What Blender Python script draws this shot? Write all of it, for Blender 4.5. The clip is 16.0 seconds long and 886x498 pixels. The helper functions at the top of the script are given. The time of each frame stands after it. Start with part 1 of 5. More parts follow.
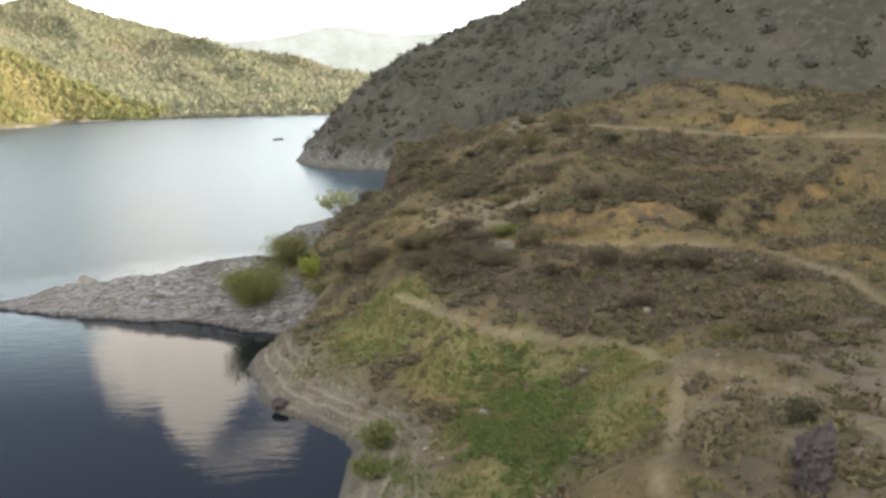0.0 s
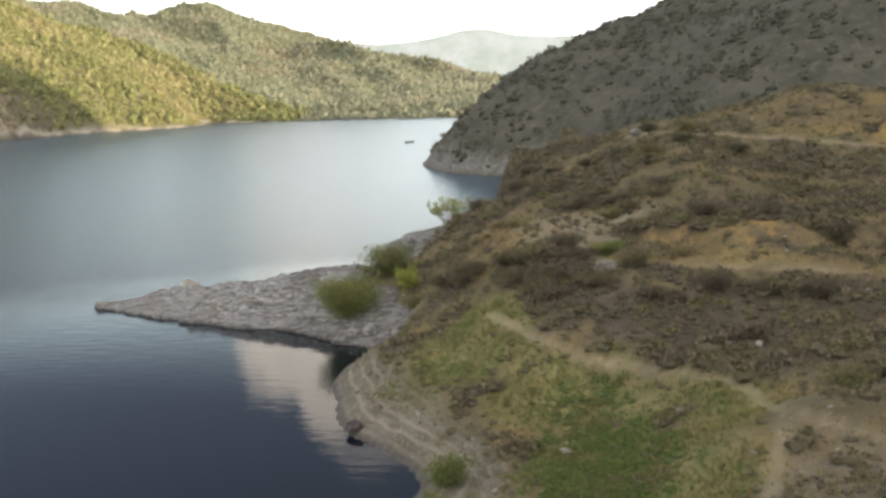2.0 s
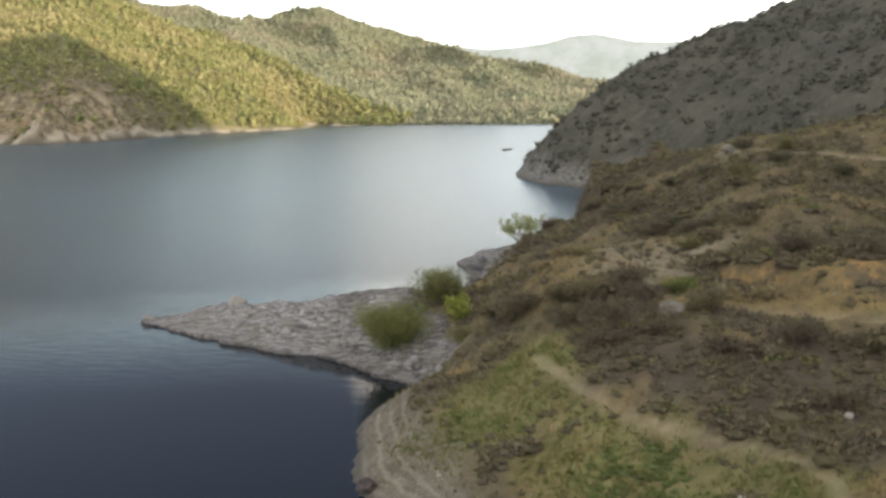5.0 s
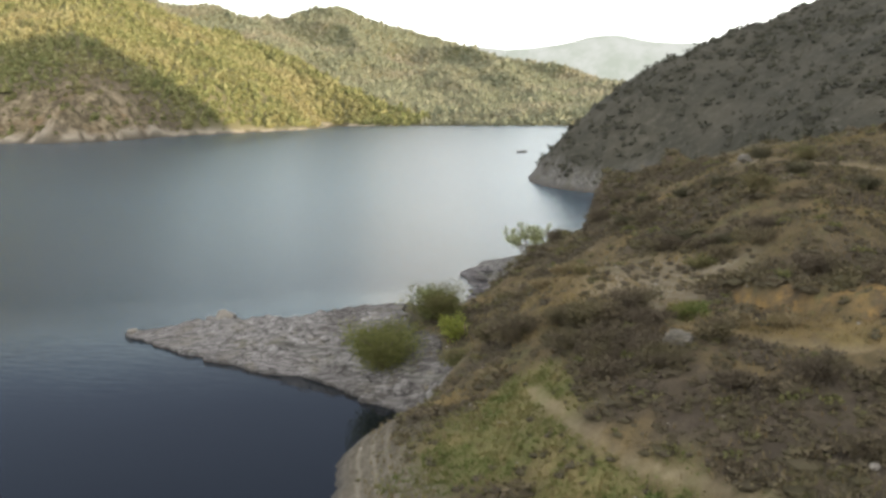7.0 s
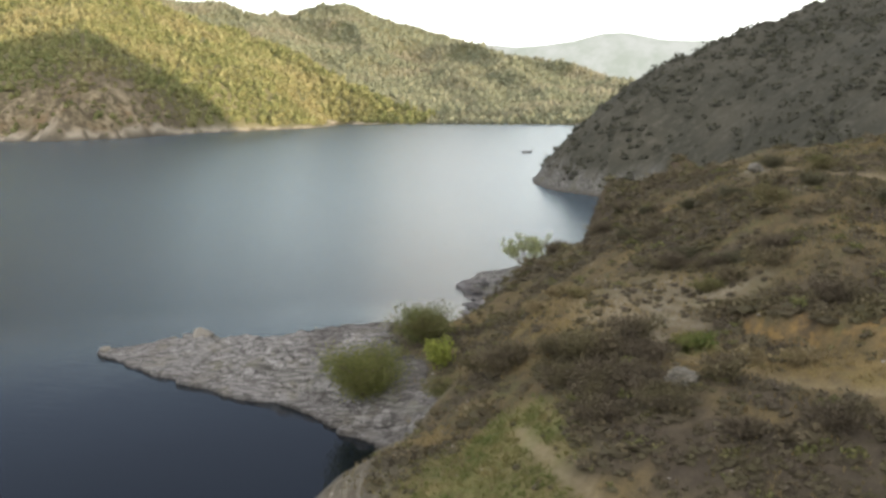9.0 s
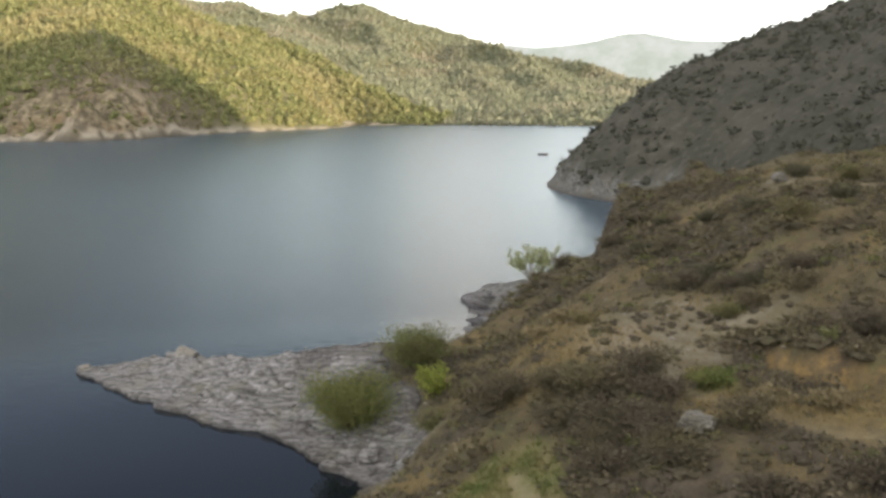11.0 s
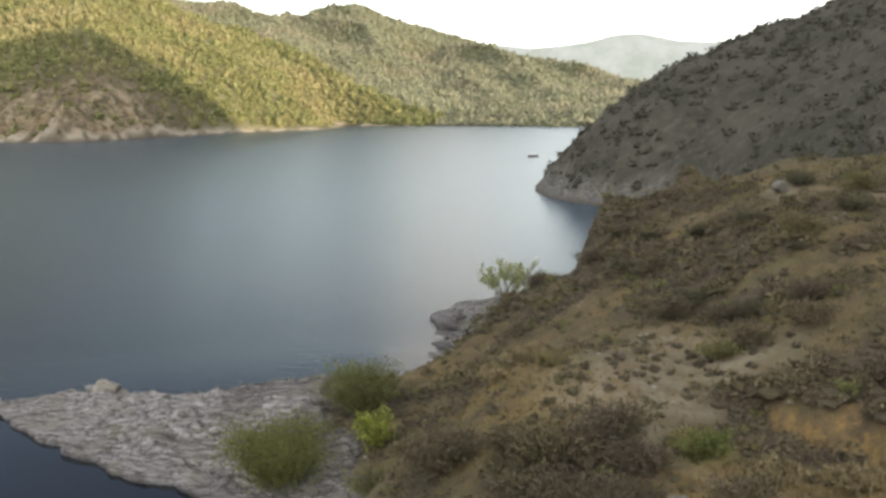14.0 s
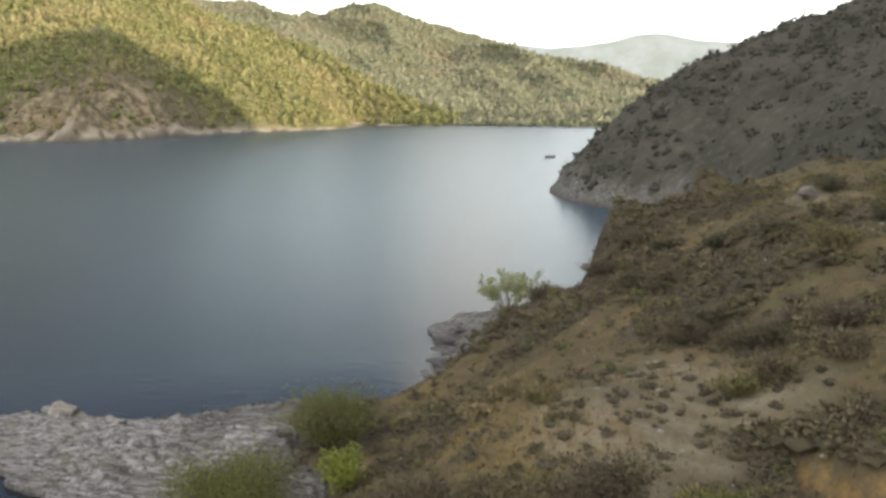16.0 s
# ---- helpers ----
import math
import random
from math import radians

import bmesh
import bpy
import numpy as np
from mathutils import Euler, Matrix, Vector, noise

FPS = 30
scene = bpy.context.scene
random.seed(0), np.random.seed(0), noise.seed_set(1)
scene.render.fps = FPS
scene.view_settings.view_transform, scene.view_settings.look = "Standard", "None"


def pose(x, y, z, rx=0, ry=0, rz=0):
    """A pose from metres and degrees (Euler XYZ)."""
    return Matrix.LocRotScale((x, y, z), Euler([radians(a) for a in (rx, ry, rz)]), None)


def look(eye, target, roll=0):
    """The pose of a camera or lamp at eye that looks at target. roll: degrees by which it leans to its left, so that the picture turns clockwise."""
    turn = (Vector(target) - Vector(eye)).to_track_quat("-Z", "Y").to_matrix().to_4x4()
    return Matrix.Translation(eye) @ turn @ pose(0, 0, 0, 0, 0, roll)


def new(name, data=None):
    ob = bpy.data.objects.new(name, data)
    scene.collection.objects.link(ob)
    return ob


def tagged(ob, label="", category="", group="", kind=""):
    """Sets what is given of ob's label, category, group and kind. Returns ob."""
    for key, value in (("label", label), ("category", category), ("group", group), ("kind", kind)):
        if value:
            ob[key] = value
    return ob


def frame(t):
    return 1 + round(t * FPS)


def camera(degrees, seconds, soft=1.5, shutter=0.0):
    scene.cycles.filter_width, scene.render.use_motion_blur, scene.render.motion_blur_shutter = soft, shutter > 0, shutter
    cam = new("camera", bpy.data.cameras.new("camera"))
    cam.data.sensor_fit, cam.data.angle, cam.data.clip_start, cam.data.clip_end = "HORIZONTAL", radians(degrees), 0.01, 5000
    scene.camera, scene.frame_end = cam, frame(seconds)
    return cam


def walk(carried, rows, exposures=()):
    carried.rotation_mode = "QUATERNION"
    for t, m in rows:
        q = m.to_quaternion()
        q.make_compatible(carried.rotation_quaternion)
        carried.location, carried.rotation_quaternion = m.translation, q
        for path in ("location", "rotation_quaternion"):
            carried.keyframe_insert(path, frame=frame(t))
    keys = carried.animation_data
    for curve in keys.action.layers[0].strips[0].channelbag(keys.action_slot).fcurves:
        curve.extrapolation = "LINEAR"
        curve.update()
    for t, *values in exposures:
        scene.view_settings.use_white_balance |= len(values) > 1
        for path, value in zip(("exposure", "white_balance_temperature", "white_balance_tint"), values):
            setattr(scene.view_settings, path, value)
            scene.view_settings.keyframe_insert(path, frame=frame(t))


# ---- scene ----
cam = camera(50.0, 16.0, soft=3.0)
PATH = [
    (0, (1.481, 1.202, 18.636), (1.444, 3.17, 18.28), -2.8),
    (0.5, (2.017, 2.342, 18.559), (1.949, 4.31, 18.205), -2.7),
    (1, (2.704, 3.485, 18.574), (2.55, 5.448, 18.225), -2.5),
    (1.5, (3.272, 4.37, 18.631), (3.043, 6.327, 18.289), -2.5),
    (2, (3.978, 5.327, 18.689), (3.657, 7.272, 18.352), -2.7),
    (2.5, (4.66, 6.412, 18.714), (4.255, 8.342, 18.382), -2.6),
    (3, (5.243, 7.585, 18.821), (4.775, 9.501, 18.493), -2.5),
    (3.5, (5.71, 8.662, 18.971), (5.194, 10.567, 18.651), -2.5),
    (6, (6.553, 15.663, 18.877), (6.003, 17.56, 18.559), -1.8),
    (6.5, (6.66, 16.552, 19.043), (6.091, 18.442, 18.725), -1.8),
    (7, (6.694, 17.631, 19.255), (6.121, 19.521, 18.938), -1.7),
    (7.5, (6.758, 18.688, 19.491), (6.158, 20.568, 19.171), -1.6),
    (8, (6.686, 20.118, 19.592), (6.104, 22.004, 19.272), -1.6),
    (8.5, (6.623, 21.32, 19.719), (6.037, 23.205, 19.395), -1.6),
    (9, (6.628, 22.664, 19.813), (6.039, 24.548, 19.491), -1.6),
    (11.5, (6.42, 29.247, 20.023), (5.791, 31.118, 19.703), -1.5),
    (12, (6.343, 30.759, 19.983), (5.736, 32.638, 19.663), -1.5),
    (12.5, (6.318, 32.123, 20.009), (5.692, 33.996, 19.69), -1.5),
    (13, (6.324, 33.544, 20.031), (5.686, 35.413, 19.716), -1.5),
    (13.5, (6.32, 34.916, 19.982), (5.689, 36.787, 19.662), -1.6),
    (14, (6.282, 36.566, 19.812), (5.665, 38.442, 19.493), -1.5),
    (14.5, (6.242, 38.234, 19.667), (5.661, 40.122, 19.35), -1.6),
    (15, (6.079, 40.11, 19.504), (5.561, 42.015, 19.183), -1.5),
    (15.5, (6.102, 41.195, 19.537), (5.524, 43.083, 19.218), -1.4),
    (16, (6.171, 42.646, 19.491), (5.514, 44.508, 19.173), -1.4),
]
walk(cam, [(t, look(eye, aim, lean)) for t, eye, aim, lean in PATH], exposures=((0, 0.86), (1.5, 0.73), (3.5, 0.58), (7, 0.55), (16, 0.51)))

# ---- light ----
SUN_WAY = Vector((0.93, -0.34, 0.146)).normalized()      # towards the low sun, behind the shaded hill
sun = new("sun", bpy.data.lights.new("sun", "SUN"))
sun.data.energy, sun.data.angle, sun.data.color = 5.0, radians(0.6), (1.0, 0.83, 0.6)
sun.matrix_world = Matrix.Translation((0, 0, 300)) @ SUN_WAY.to_track_quat("Z", "Y").to_matrix().to_4x4()


def shader(tree, kind, **sockets):
    """A node with some of its inputs set or linked; a space in a socket's name is written as _."""
    node = tree.nodes.new(kind)
    for key, value in sockets.items():
        key = key.replace("_", " ")
        sock = node.inputs[int(key[1:])] if key[0] == "i" and key[1:].isdigit() else node.inputs[key]
        if hasattr(value, "is_linked"):
            tree.links.new(value, sock)
        else:
            sock.default_value = value
    return node


world = bpy.data.worlds.new("sky")
scene.world = world
world.use_nodes = True
wt = world.node_tree
wt.nodes.clear()
sky = wt.nodes.new("ShaderNodeTexSky")
sky.sky_type, sky.sun_disc = "NISHITA", False
sky.sun_elevation = math.asin(SUN_WAY.z)
sky.sun_rotation = math.atan2(SUN_WAY.x, SUN_WAY.y)
sky.air_density, sky.dust_density, sky.ozone_density = 1.0, 1.0, 1.5
wco = wt.nodes.new("ShaderNodeTexCoord")
wxyz = shader(wt, "ShaderNodeSeparateXYZ", Vector=wco.outputs["Generated"])


def wrange(value, lo, hi, a=0.0, b=1.0):
    node = shader(wt, "ShaderNodeMapRange", Value=value)
    node.interpolation_type = "SMOOTHSTEP"
    for key, v in zip(("From Min", "From Max", "To Min", "To Max"), (lo, hi, a, b)):
        node.inputs[key].default_value = v
    return node.outputs[0]


def wmix(fac, a, b):
    node = wt.nodes.new("ShaderNodeMixRGB")
    for sock, v in zip(node.inputs, (fac, a, b)):
        if hasattr(v, "is_linked"):
            wt.links.new(v, sock)
        else:
            sock.default_value = (*v, 1)
    return node.outputs[0]


dome = wmix(wrange(wxyz.outputs["Z"], 0.0, 0.02, 0.72, 0.72), sky.outputs[0], (1.6, 1.68, 2.25))
dome = wmix(wrange(wxyz.outputs["Z"], 0.6, 0.85, 0.0, 0.8), dome, (5.0, 4.9, 4.7))       # unseen thin high cloud overhead, added as top light
# a bright milky veil low in the sky, thin broken cloud above it
lean = wrange(wxyz.outputs["X"], -0.8, 0.1, 0.0, -0.11)                 # the veil stands higher towards the sun
high = shader(wt, "ShaderNodeMath", i0=wxyz.outputs["Z"], i1=lean).outputs[0]
veil = wmix(wrange(high, 0.06, 0.26, 0.92, 0.0), dome, (12.0, 14.7, 15.0))
veil = wmix(wrange(high, 0.03, 0.16, 0.97, 0.0), veil, (16.8, 17.1, 16.5))
wmap = shader(wt, "ShaderNodeMapping", Vector=wco.outputs["Generated"], Scale=(1.0, 1.0, 2.6), Location=(0.35, 0.1, 0.0))
wnoise = shader(wt, "ShaderNodeTexNoise", Vector=wmap.outputs[0], Scale=4.0, Detail=7.0, Roughness=0.6)


def heap_at(way, lo, hi, gain):
    """A small heap of cloud about one direction."""
    bank = shader(wt, "ShaderNodeVectorMath", i0=wco.outputs["Generated"], i1=way)
    bank.operation = "DOT_PRODUCT"
    return wrange(bank.outputs["Value"], lo, hi, 0.0, gain)


heap = shader(wt, "ShaderNodeMath", i0=heap_at((-0.303, 0.915, 0.267), 0.9955, 0.9988, 0.27), i1=heap_at((-0.228, 0.920, 0.322), 0.9970, 0.9992, 0.27)).outputs[0]   # over the far shore
aft = wrange(wxyz.outputs["Y"], 0.50, -0.3, -0.12, 0.2)                  # unseen broken cloud behind the valley, added to fill the shade
cover = shader(wt, "ShaderNodeMath", i0=wnoise.outputs["Fac"], i1=shader(wt, "ShaderNodeMath", i0=heap, i1=aft).outputs[0])
clouds = wmix(wrange(cover.outputs[0], 0.57, 0.68, 0.0, 0.92), veil, wmix(wrange(heap, 0.0, 0.05), (14.0, 13.7, 13.4), (11.5, 10.3, 8.9)))
wbg = shader(wt, "ShaderNodeBackground", Color=clouds, Strength=0.12)
wt.links.new(wbg.outputs[0], wt.nodes.new("ShaderNodeOutputWorld").inputs[0])

# Shore of the near side, from south to north; the land lies to its east.
SHORE = [(-60, -900), (-30, -200), (-14, -60), (-7, 10), (-4.6, 38), (-4.2, 47), (-5.4, 49.4),
         (-7, 51), (-9.4, 53.8), (-11.2, 57), (-12.6, 60.2), (-13.3, 63.5), (-13.3, 66), (-12.7, 67.8), (-12.2, 69.6), (-13.2, 71.2),
         (-15.3, 72.1), (-18.5, 74.7), (-22, 76.6), (-26.3, 77.4), (-31, 79.3), (-36.6, 81.9), (-41, 84),
         (-42.9, 85), (-41.5, 86.2), (-38.5, 88.3), (-36, 89.6), (-31, 88.4), (-25, 89.4), (-20.8, 93.2), (-17.0, 95.6)]
BAY = [(-15.9, 99.4), (-16.5, 104.2), (-17.4, 109.4), (-21, 115.5), (-21.4, 118), (-17, 119.5), (-12.5, 118.5),
       (-9.5, 120), (-6.5, 124), (-4.5, 131), (-1, 145), (2, 160), (1, 178), (-5, 190), (-12.5, 198), (-18, 201), (-24.5, 206.6), (-31, 216),
       (-36, 227.5), (-38.4, 238), (-37, 260), (-31, 300), (-20, 360), (0, 440), (40, 560)]
EAST = [(200, 620), (900, 700), (4000, 900), (4000, -900)]
# Shore of the far side.
FAR = [(-4000, 250), (-700, 380), (-470, 455), (-395, 468), (-345, 459), (-320, 490), (-310, 542), (-287, 574),
       (-262, 593), (-262, 625), (-270, 660), (-246, 655), (-200, 640), (-158, 618), (-118, 600), (-74, 566),
       (0, 590), (120, 660), (900, 760), (4000, 960), (4000, 4600), (-4000, 4600)]


def shore_distance(px, py, ring):
    """Distance to a closed shore line, positive inside."""
    best = np.full(px.shape, 1e18)
    inside = np.zeros(px.shape, bool)
    for (ax, ay), (bx, by) in zip(ring, ring[1:] + ring[:1]):
        dx, dy = bx - ax, by - ay
        u = np.clip(((px - ax) * dx + (py - ay) * dy) / (dx * dx + dy * dy), 0, 1)
        best = np.minimum(best, (px - ax - u * dx) ** 2 + (py - ay - u * dy) ** 2)
        if ay != by:
            inside ^= ((ay > py) != (by > py)) & (px < ax + (py - ay) * dx / dy)
    return np.where(inside, 1, -1) * np.sqrt(best)


def ramp(v, a, b):
    v = np.clip((v - a) / (b - a), 0, 1)
    return v * v * (3 - 2 * v)

# Hummocks and hollows of the near slopes: centre, reach, height.
SOUTH_HUMMOCKS = [(15, 24, 12, 4.4), (5, 72, 8, 0.2), (1, 52, 8, -2.3), (12.5, 42, 5, 2.0), (22.5, 72, 5, -2.0),
                  (2.5, 19.5, 5, -3.7), (5, 24.5, 5, 4.1), (12.5, 57, 5, -0.8), (5, 62, 5, 1.4), (2.5, 34.5, 5, -1.2),
                  (0, 69.5, 5, 1.0), (-7.5, 67, 5, -0.7), (25, 54.5, 5, -0.6), (17.5, 52, 5, 0.7), (10, 32, 5, 1.2),
                  (15, 12, 12, 1.2), (15, 69.5, 5, 1.1)]
BAY_HUMMOCKS = [(-16, 115.5, 4, -2.0), (-9.5, 117.5, 3.5, -2.5), (-8.3, 113.3, 3.5, -1.9), (13, 138, 28, 6.9), (-12.5, 109.5, 5, -1.5),
                (27, 132, 12, -3.1), (5, 128, 8, -0.9), (57.5, 139.5, 5, 1.8), (45, 127, 5, -1.1), (29, 112, 8, 2.2), (-2.5, 114.5, 5, 2.2),
                (-5.8, 117.3, 2.1, 2.5), (-5.5, 114.5, 2.2, 1.6), (-0.4, 129, 3, 3.0), (7.5, 104.5, 5, 1.2), (-7.5, 109.5, 5, -2.6),
                (10, 149.5, 5, 2.3), (40, 142, 5, 1.0)]
NORTH_HUMMOCKS = [(30, 102, 45, 9.5), (39, 75, 18, -5.1), (-11, 92, 8, -3.0), (33, 96, 12, -2.0), (-2.5, 77, 5, 2.0), (-10, 77, 5, -1.6),
                  (21, 88, 8, -1.7), (12.5, 79.5, 5, 2.1), (10, 92, 5, 1.7), (45, 88, 8, -1.7), (5, 87, 5, -1.1)]
# Ridges of the wooded hills across the water: fall of the flanks, crest line.
DOME_RIDGE = [(-1100, 1330, 120), (-620, 1190, 106), (-572, 1180, 115), (-518, 1170, 136), (-467, 1160, 139), (-433, 1150, 128), (-382, 1130, 98),
              (-337, 1100, 80), (-292, 1060, 73), (-247, 1010, 62), (-217, 960, 53), (-182, 880, 35), (-144, 790, 19), (-110, 690, 4)]
DOME_SPUR = [(-467, 1160, 130), (-383, 1000, 76), (-313, 850, 38), (-255, 720, 14)]
MIDDLE_SPUR = [(-337, 1100, 78), (-267, 950, 47), (-208, 800, 21), (-163, 680, 5)]
EAST_RIDGE = [(-346, 1250, 72), (-273, 1200, 66), (-213, 1150, 58), (-172, 1100, 50), (-126, 1000, 35), (-95, 900, 23), (-66, 780, 5)]
BACK_RIDGE = [(-2200, 1600, 200), (-1037, 1500, 182), (-924, 1500, 168), (-870, 1500, 161), (-783, 1500, 163), (-710, 1500, 154), (-600, 1500, 100)]
HEADLAND_RIDGE = [(-1500, 1150, 240), (-756, 1000, 188), (-654, 960, 149), (-596, 930, 128), (-538, 890, 107), (-492, 860, 93), (-445, 830, 78),
                  (-401, 800, 65), (-359, 770, 54), (-320, 740, 42), (-283, 710, 29), (-251, 685, 16), (-220, 660, 6)]
FAR_RIDGES = [(0.44, DOME_RIDGE), (0.34, DOME_SPUR), (0.36, MIDDLE_SPUR), (0.4, EAST_RIDGE), (0.35, BACK_RIDGE), (0.33, HEADLAND_RIDGE)]
HEADLAND_WEST = [(-4000, 250), (-700, 380), (-470, 455), (-395, 468), (-345, 459), (-320, 490), (-310, 542), (-287, 574),
                 (-262, 593), (-268, 650), (-282, 740), (-350, 900), (-600, 1160), (-4000, 1300)]


def value_noise(px, py, size, seed):
    """Smooth noise from -1 to 1 on a lattice of the given cell size."""
    rng = np.random.RandomState(seed)
    table = rng.rand(256, 256) * 2 - 1
    gx, gy = px / size, py / size
    ix, iy = np.floor(gx).astype(int), np.floor(gy).astype(int)
    fx, fy = gx - ix, gy - iy
    fx, fy = fx * fx * (3 - 2 * fx), fy * fy * (3 - 2 * fy)
    a, b = table[ix % 256, iy % 256], table[(ix + 1) % 256, iy % 256]
    c, d = table[ix % 256, (iy + 1) % 256], table[(ix + 1) % 256, (iy + 1) % 256]
    return (a + (b - a) * fx) * (1 - fy) + (c + (d - c) * fx) * fy


def rough(px, py, size, seed, octaves=4):
    total = np.zeros(np.shape(px))
    for k in range(octaves):
        total += value_noise(px + 31.7 * k, py - 17.3 * k, size / 2 ** k, seed + k) / 2 ** k
    return total / 2


def near_height(px, py, d):
    """The shore, its hummocks and the shaded hill behind the bay."""
    dd = np.maximum(d, 0)
    z = 0.5 * (1 - np.exp(-dd / 0.8)) + 0.10 * np.minimum(dd, 60)
    lift = np.zeros(np.shape(px))
    for x, y, r, h in SOUTH_HUMMOCKS + NORTH_HUMMOCKS + BAY_HUMMOCKS:
        lift += h * np.exp(-((px - x) ** 2 + (py - y) ** 2) / (0.98 * r * r))
    z = z + lift * ramp(d, 0, 5)
    # unseen rise added inland to the east to block the low sun
    back = np.maximum(dd - 62, 0)
    z = z + 0.52 * np.minimum(back, 120) * (1 - ramp(py, 100, 170)) * ramp(px, 75, 130)
    hill = 0.40 * dd + 17 * (1 - np.exp(-dd / 18.0)) - 0.0004 * dd * dd
    # unseen upper hill raised, then cut off northward, to shape its far shadow
    hill = np.minimum(hill + 0.35 * np.maximum(dd - 90, 0), 170 + 0.02 * dd)
    hill = hill * (1 - 0.85 * ramp(0.34 * px + 0.93 * py, 385, 460))
    gully = rough(px + 0.5 * py, py * 0.35, 45, 21) * 5 * ramp(dd, 4, 40)
    w = ramp(py + 0.08 * px, 140, 188)
    return z * (1 - w) + (hill + gully) * w


def ridge_height(px, py, slope, line):
    """Height under one ridge: the crest's, less the fall of the flank."""
    best = np.full(np.shape(px), -1e9)
    for (ax, ay, az), (bx, by, bz) in zip(line, line[1:]):
        dx, dy = bx - ax, by - ay
        u = np.clip(((px - ax) * dx + (py - ay) * dy) / (dx * dx + dy * dy), 0, 1)
        best = np.maximum(best, az + (bz - az) * u - slope * np.hypot(px - ax - u * dx, py - ay - u * dy))
    return best


def far_height(px, py, d):
    """The wooded hills on the other side of the water."""
    dd = np.maximum(d, 0)
    z = 6 * (1 - np.exp(-dd / 12)) + np.minimum(0.05 * dd, 16)
    bend_x, bend_y = px + 14 * rough(px, py, 110, 43), py + 14 * rough(px, py, 110, 45)
    for slope, line in FAR_RIDGES:
        r = ridge_height(bend_x, bend_y, slope, line)
        z = np.maximum(z, r) + 5 * np.exp(-np.abs(z - r) / 5) * (r > -10)
    # small gullies that run down to the water
    along = px * 0.8 + py * 0.6 + rough(px, py, 160, 43) * 50
    fine = 1 - 2 * np.abs(value_noise(along * 1.1, py * 0.25 - px * 0.2, 47, 49))
    spurs = 1 - 2 * np.abs(value_noise(along * 0.9, py * 0.3 - px * 0.24, 105, 53)) ** 0.8
    z = z - 2 + (fine * 4 + (spurs - 0.5) * 9 + rough(px, py, 90, 41) * 7) * ramp(dd, 20, 130) * np.clip(z / 45, 0.3, 1)
    z = z * (0.1 + 0.9 * ramp(dd, 0, 45))
    dw = np.maximum(shore_distance(px, py, HEADLAND_WEST), 0)
    west = 20 * (1 - np.exp(-dw / 20)) * (0.25 + 0.75 * ramp(-px, 270, 320)) + 0.425 * np.minimum(dw, 400)
    west = west + (fine * 4 + rough(px, py, 90, 41) * 9 + rough(px, py, 32, 55) * 5) * ramp(dw, 25, 120)
    return np.maximum(z, west)


# Paths, cuts and other patches of the plan.
PATHS = [
    (0.24, [(-2.9, 64.4), (-2.5, 63.7), (-0.5, 60.9), (1.4, 58.7), (3.3, 57.5), (5.8, 56.3), (8.4, 55.0), (10.5, 52.5), (11.2, 50.2), (11.2, 45), (10.9, 41.4)]),
    (0.3, [(11.1, 43), (12.1, 40.9), (13.6, 39.2), (14.6, 38.2), (15.2, 36.8), (14.8, 34.6), (14.2, 29.4), (14, 20)]),
    (0.28, [(10.9, 41.4), (9.9, 38), (8.5, 33), (7.1, 26.8), (6.3, 24.3), (5, 16)]),
    (0.34, [(20.7, 63.6), (22, 63.2), (23.2, 60.9), (25, 58.2), (25.2, 55.5), (24.6, 51.2), (26, 44)]),
    (0.27, [(0.4, 73.4), (2.6, 70.8), (5.0, 68.3), (8.6, 65.4), (12.4, 64.5), (16.1, 64.0), (20.7, 63.6)]),
    (0.5, [(8.4, 105.3), (13.1, 102.3), (18.4, 98.5), (23.7, 96.6), (32, 95.4), (39.2, 93.5), (42.2, 93), (60, 91)]),
]
CUTS = [
    (0.85, [(6.6, 74.2), (8.8, 72.0), (11, 70.4), (13.5, 69.3), (20.4, 68.9)]),
    (0.9, [(29.4, 98.5), (33, 97.8), (36.6, 97)]),
    (0.8, [(24.5, 72.5), (26.5, 75.5), (30.8, 79.4), (36.4, 86.6)]),
]
SAND = [(1.6, 75.6, 4.2, 3.6), (4.6, 78.6, 4.6, 3.8), (1.8, 82.4, 3.4, 4.2), (3.4, 74.2, 2.6, 3.2), (2.2, 71.5, 2.4, 3.0), (8.4, 104.6, 1.8, 2.6), (6.6, 79.5, 2.4, 1.8)]
HEATH_SOUTH = [(14, 58.5, 4.5, 3.2), (18.5, 61, 4, 2.2), (0.5, 63.2, 3, 2), (5.5, 58.6, 4, 1.4), (7, 60.5, 5, 2.6), (11.5, 60, 5, 3),
               (3.5, 63.6, 4, 2.4), (8, 63.4, 3.6, 1.4), (5.5, 59.2, 4, 2.0), (2, 61, 3, 2.2), (9, 57.4, 3, 1.8), (11, 57.8, 5, 2.6), (16, 55, 5, 3.5),
               (1.5, 64, 3.5, 3), (5, 61, 4, 2.6), (9, 61, 5, 3), (13, 61.5, 5, 2.6), (17, 58, 6, 4), (22, 50, 5, 6)]
HEATH_NORTH = [(4, 94, 5, 4), (9, 98, 5, 3), (-7, 98, 4, 4), (-9, 110, 3, 4), (1, 112, 5, 4), (1, 70, 3.4, 1.8), (13, 75, 7, 4), (24, 82, 9, 5),
               (20, 90, 8, 3.5), (-0.4, 68.6, 3.2, 2.4), (-6.4, 72, 3, 2.6), (8, 84, 5, 3), (0, 100, 5, 5), (-5, 106, 5, 6), (-9, 105, 4, 7),
               (-4, 112, 5, 5), (-2, 106, 5, 6), (-12, 100, 3, 5), (0, 118, 6, 5)]
